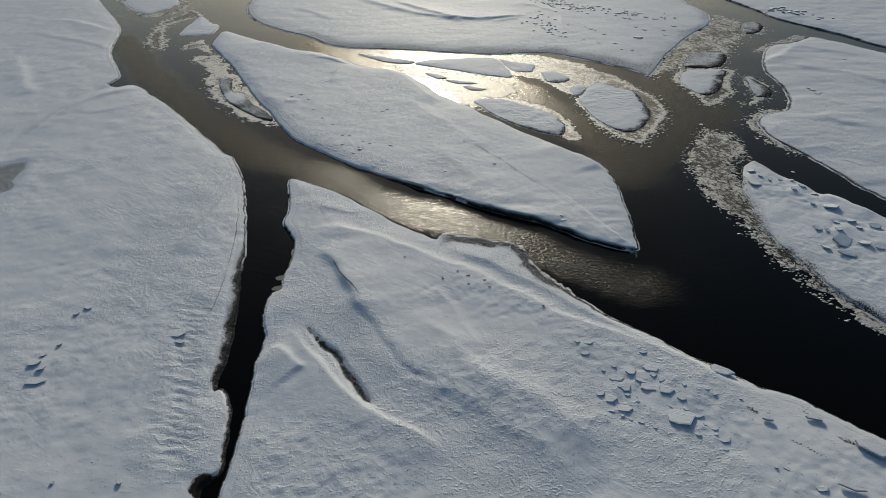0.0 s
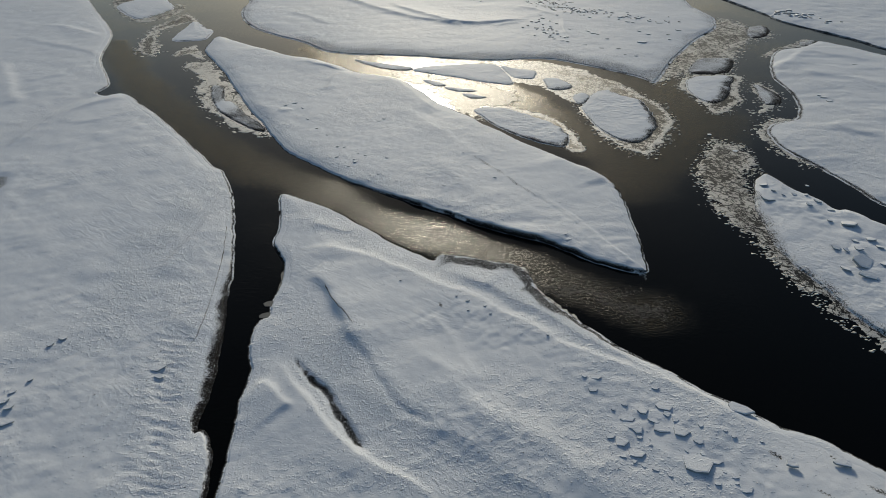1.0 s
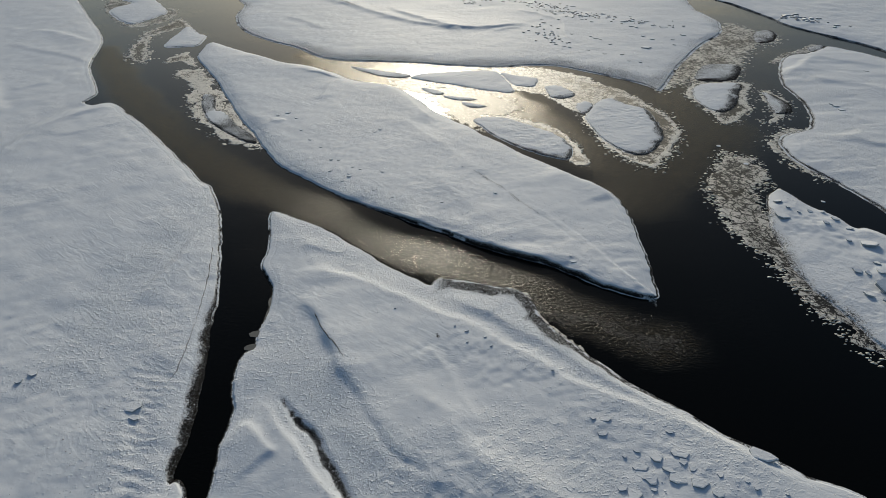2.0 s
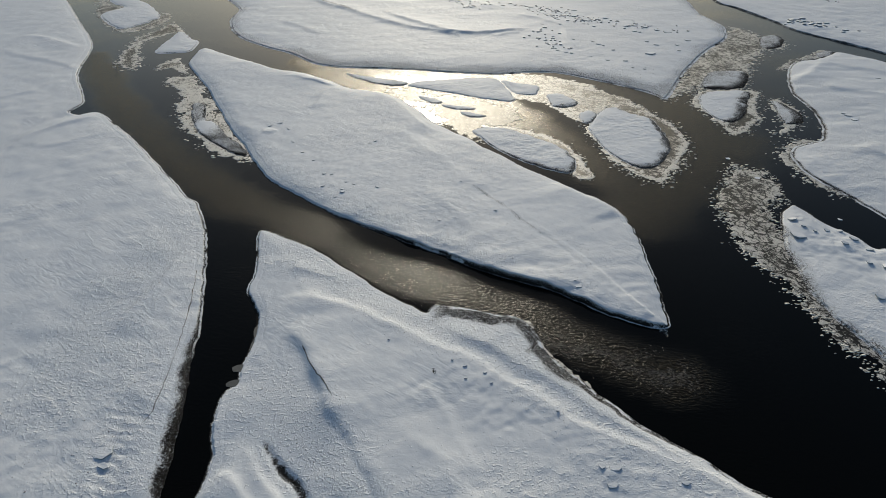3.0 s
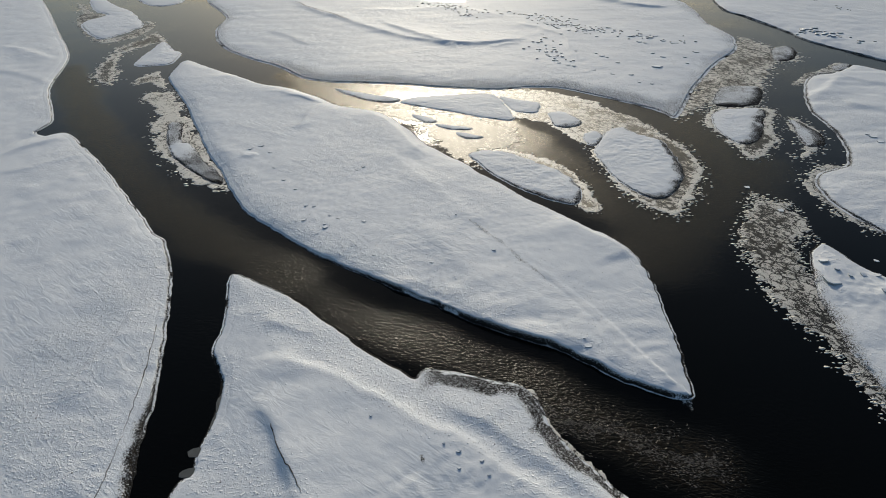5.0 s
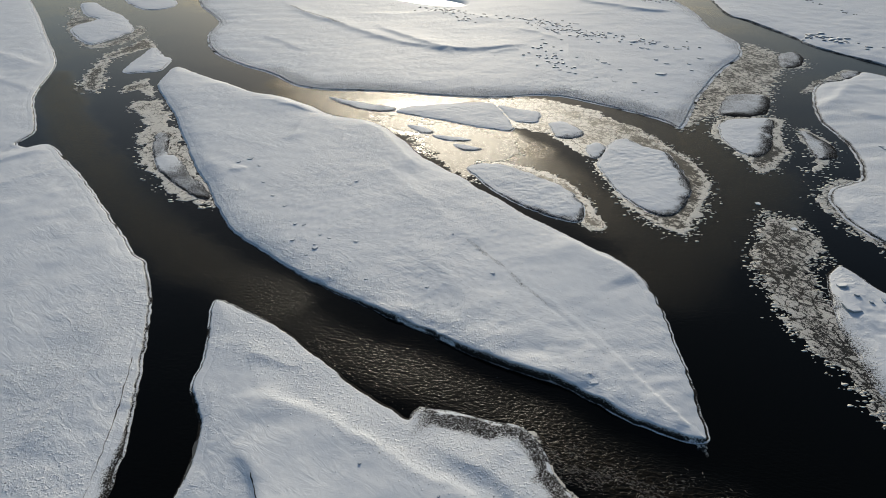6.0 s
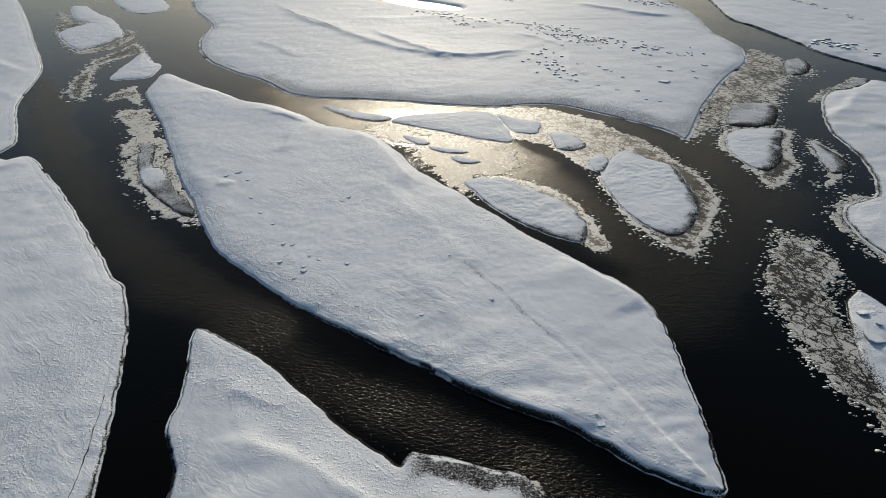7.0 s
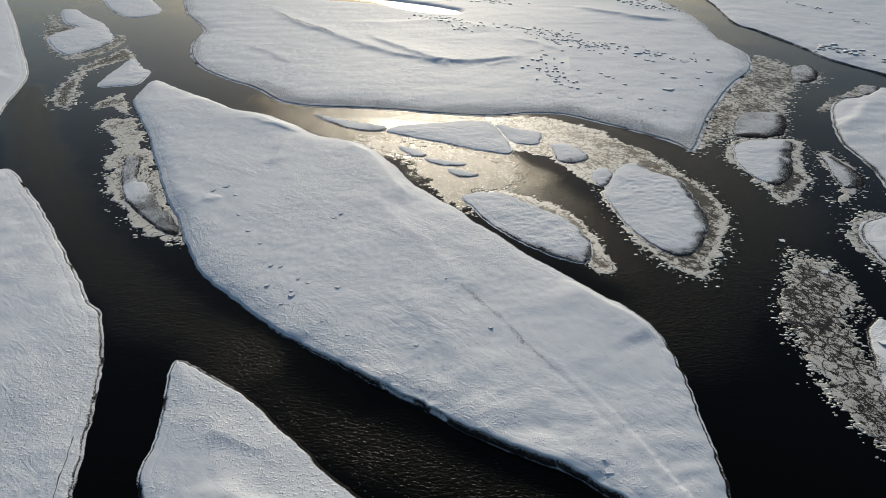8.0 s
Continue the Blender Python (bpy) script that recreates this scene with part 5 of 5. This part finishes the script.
for x, y, w, l in ((108.5, 176.8, 1.8, 2.0), (108.4, 173.8, 1.9, 2.1), (108.0, 178.4, 1.3, 1.4), (134.2, 207.0, 1.7, 1.8), (77.2, 123.3, 1.0, 1.1)):
    ice_block("snow_bank.002", x, y, w, l, "flat ice slab half buried in bank snow", "slabs on the far snow bank")
JAM_SLABS = (
    ((76.0, 105.9, 2.8, 3.1), (71.4, 93.5, 4.1, 4.6), (73.7, 100.0, 1.3, 1.4), (72.8, 97.2, 1.4, 1.6), (70.6, 97.2, 1.2, 1.4), (69.4, 98.0, 1.5, 1.7), (76.8, 100.4, 2.1, 1.9), (74.9, 92.6, 2.0, 2.2), (73.1, 107.3, 1.1, 1.2), (65.8, 116.7, 2.8, 3.1), (68.2, 119.8, 1.1, 1.2)),
    ((69.4, 117.9, 0.9, 1.0), (71.8, 118.4, 1.1, 1.2), (72.2, 113.2, 1.3, 1.4), (75.0, 115.2, 1.6, 1.7), (74.2, 118.3, 1.2, 1.3), (67.6, 91.6, 1.8, 1.9), (70.1, 89.4, 3.9, 2.4), (80.2, 98.4, 2.1, 2.1), (75.7, 111.8, 1.4, 1.5), (76.9, 97.9, 1.4, 1.6), (67.6, 122.6, 1.5, 1.6), (76.6, 91.1, 1.6, 1.7)),
)
for row in JAM_SLABS:
    for x, y, w, l in row:
        ice_block("river_island.001", x, y, w, l, "broken ice slab heaped on the snowy island", "heaped slabs", tilt=13, lift=0.12, bulk=1.35)
for x, y, w, l in ((67.2, 151.9, 1.3, 1.4), (69.5, 141.7, 1.4, 1.5)):
    ice_block("", x, y, w, l, "small snowy ice floe stranded in the channel", "floes in the water", tilt=0.6, kind=5, lift=-0.01, turn=5)


def grey_floe(x, y, wide, deep, turn, seed):
    """A thin plate of grey, snow-free ice that floats against the bank."""
    r = random.Random(seed)
    bm = bmesh.new()
    ring = [(sx * 0.5 * wide * r.uniform(0.9, 1.05), sy * 0.5 * deep * r.uniform(0.9, 1.05)) for sx, sy in ((-0.95, -0.5), (-0.7, -0.9), (0.1, -1), (0.8, -0.95), (1, -0.4), (1.0, 0.5), (0.7, 0.9), (0.0, 1), (-0.6, 0.85), (-1.05, 0.3))]
    low = [bm.verts.new((u, v, -0.05)) for u, v in ring]
    top = [bm.verts.new((0.98 * u, 0.98 * v, 0.06)) for u, v in ring]
    bm.faces.new(list(reversed(low)))
    bm.faces.new(top)
    for i in range(len(ring)):
        j = (i + 1) % len(ring)
        bm.faces.new((low[i], low[j], top[j], top[i]))
    me = bpy.data.meshes.new("ice_floe")
    bm.to_mesh(me)
    bm.free()
    me.materials.append(GREY_ICE)
    ob = new("ice_floe", me)
    ob.matrix_world = pose(x, y, 0.02, 0, 0, turn)
    return tagged(ob, "thin grey plate of clear ice against the bar", "ice floe", "grey floes")


GREY_ICE, gn, gk, gp = material("grey_ice")
gk.new(blend(gn, gk, grain(gn, gk, place(gn, gk), 1.2, 4, 0.6), (0.035, 0.037, 0.036), (0.12, 0.125, 0.12)), gp.inputs["Base Color"])
gp.inputs["Roughness"].default_value = 0.4
for (x, y, w, l), turn, seed in zip(((-27.0, 84.9, 2.2, 1.5), (-27.0, 82.0, 2.2, 1.3), (-26.3, 89.6, 0.9, 3.2), (-26.6, 92.4, 0.8, 3.0)), (4, 12, 0, 12), (1, 2, 3, 4)):
    grey_floe(x, y, w, l, turn, seed)


def foam(line, spread, count, size, seed):
    """Flecks of foam and frazil ice over the breaking shallows, and painted wave glitter."""
    rng = np.random.RandomState(seed)
    c = curve(line, False, 6)
    pick = rng.randint(0, len(c) - 1, count)
    u = rng.rand(count, 1)
    p = c[pick] * (1 - u) + c[pick + 1] * u + rng.normal(0, spread, (count, 2))
    p = p[fbm(p[:, 0], p[:, 1], 3.0, 3, seed) > 0.0]
    n = len(p)
    a = np.linspace(0, 2 * math.pi, 6, endpoint=False)[None, :]
    r = size * (0.3 + 1.0 * rng.rand(n, 1) ** 2) * (0.6 + 0.8 * rng.rand(n, 6))
    turn = -0.35 + 0.5 * rng.randn(n, 1)
    ex, ey = 1.6 * r * np.cos(a), 0.42 * r * np.sin(a)
    x, y = p[:, :1] + ex * np.cos(turn) - ey * np.sin(turn), p[:, 1:] + ex * np.sin(turn) + ey * np.cos(turn)
    rim = np.stack([x, y, np.full(x.shape, -0.01)], 2)
    tip = np.stack([p[:, 0], p[:, 1], np.full(n, 0.035)], 1)[:, None, :]
    co = np.concatenate([rim, tip], 1)
    f = (np.array([(i, (i + 1) % 6, 6) for i in range(6)])[None] + 7 * np.arange(n)[:, None, None]).reshape(-1, 3)
    return joined("riffle_flecks", co.reshape(-1, 3), f, FLECKS, "pale flecks of foam and painted glitter on the riffled channel", "river foam")


FLECKS, fn, fk, fp = material("river_flecks")
fk.new(blend(fn, fk, grain(fn, fk, place(fn, fk), 3.0, 3, 0.6), (0.05, 0.045, 0.04), (0.22, 0.19, 0.16)), fp.inputs["Base Color"])
fp.inputs["Roughness"].default_value = 0.5
foam([(15.5, 91.1), (20, 88.2), (25.2, 85.1), (30.5, 83.4), (33.5, 80.8)], 1.7, 4200, 0.12, 41)
# pale flecks standing in for wave glitter along the main channel
foam([(-16.6, 112.2), (-7, 105), (1.8, 101.6), (10.1, 98.3), (15.8, 93.4)], 2.2, 1600, 0.085, 42)

# ---- cracks in the snow crust ----
def crack(on, line, width, parent):
    """A narrow strip following the ground, coloured dark for the shade inside a crack."""
    c = curve(line, False, 10)
    n = len(c)
    t = np.gradient(c, axis=0)
    t /= np.hypot(t[:, 0], t[:, 1])[:, None]
    side = np.stack([-t[:, 1], t[:, 0]], 1)
    c = c + side * (0.22 * fbm(c[:, 0], c[:, 1], 1.1, 3, 2))[:, None]
    w = width * (0.35 + 0.65 * np.abs(fbm(c[:, 0], c[:, 1], 1.7, 2, 5)) * 1.6) * np.sin(np.linspace(0.06, math.pi - 0.06, n)) ** 0.5
    a, b = c - side * w[:, None] / 2, c + side * w[:, None] / 2
    za, zb = height_of(on.name, a[:, 0], a[:, 1]) + 0.035, height_of(on.name, b[:, 0], b[:, 1]) + 0.02
    co = [(*p, z) for p, z in zip(a, za)] + [(*p, z) for p, z in zip(b, zb)]
    me = bpy.data.meshes.new("snow_crack")
    me.from_pydata(co, [], [(i, i + 1, n + i + 1, n + i) for i in range(n - 1)])
    me.materials.append(CRACK_SHADE)
    ob = new("snow_crack", me)
    ob.parent = parent
    return ob


# near-black colour that paints the shade of the cracks onto flat strips
CRACK_SHADE, cn, ck, cp = material("crack_shade")
ck.new(blend(cn, ck, grain(cn, ck, place(cn, ck), 4.0, 3, 0.6), (0.006, 0.007, 0.008), (0.03, 0.034, 0.04)), cp.inputs["Base Color"])
cp.inputs["Roughness"].default_value = 0.8
crack(bar, [(-18.7, 87.9), (-17.5, 85.2), (-16, 82.4), (-14.2, 79.8), (-12.9, 77.7)], 0.26, bar)
crack(left_bank, [(-43.5, 119.2), (-40.9, 109.2), (-38.9, 100.3), (-37.6, 92.9), (-36.9, 88)], 0.15, left_bank)
crack(left_bank, [(-36.7, 87.2), (-36.4, 83.6), (-36.1, 80), (-35.9, 77), (-36.5, 74.7)], 0.12, left_bank)
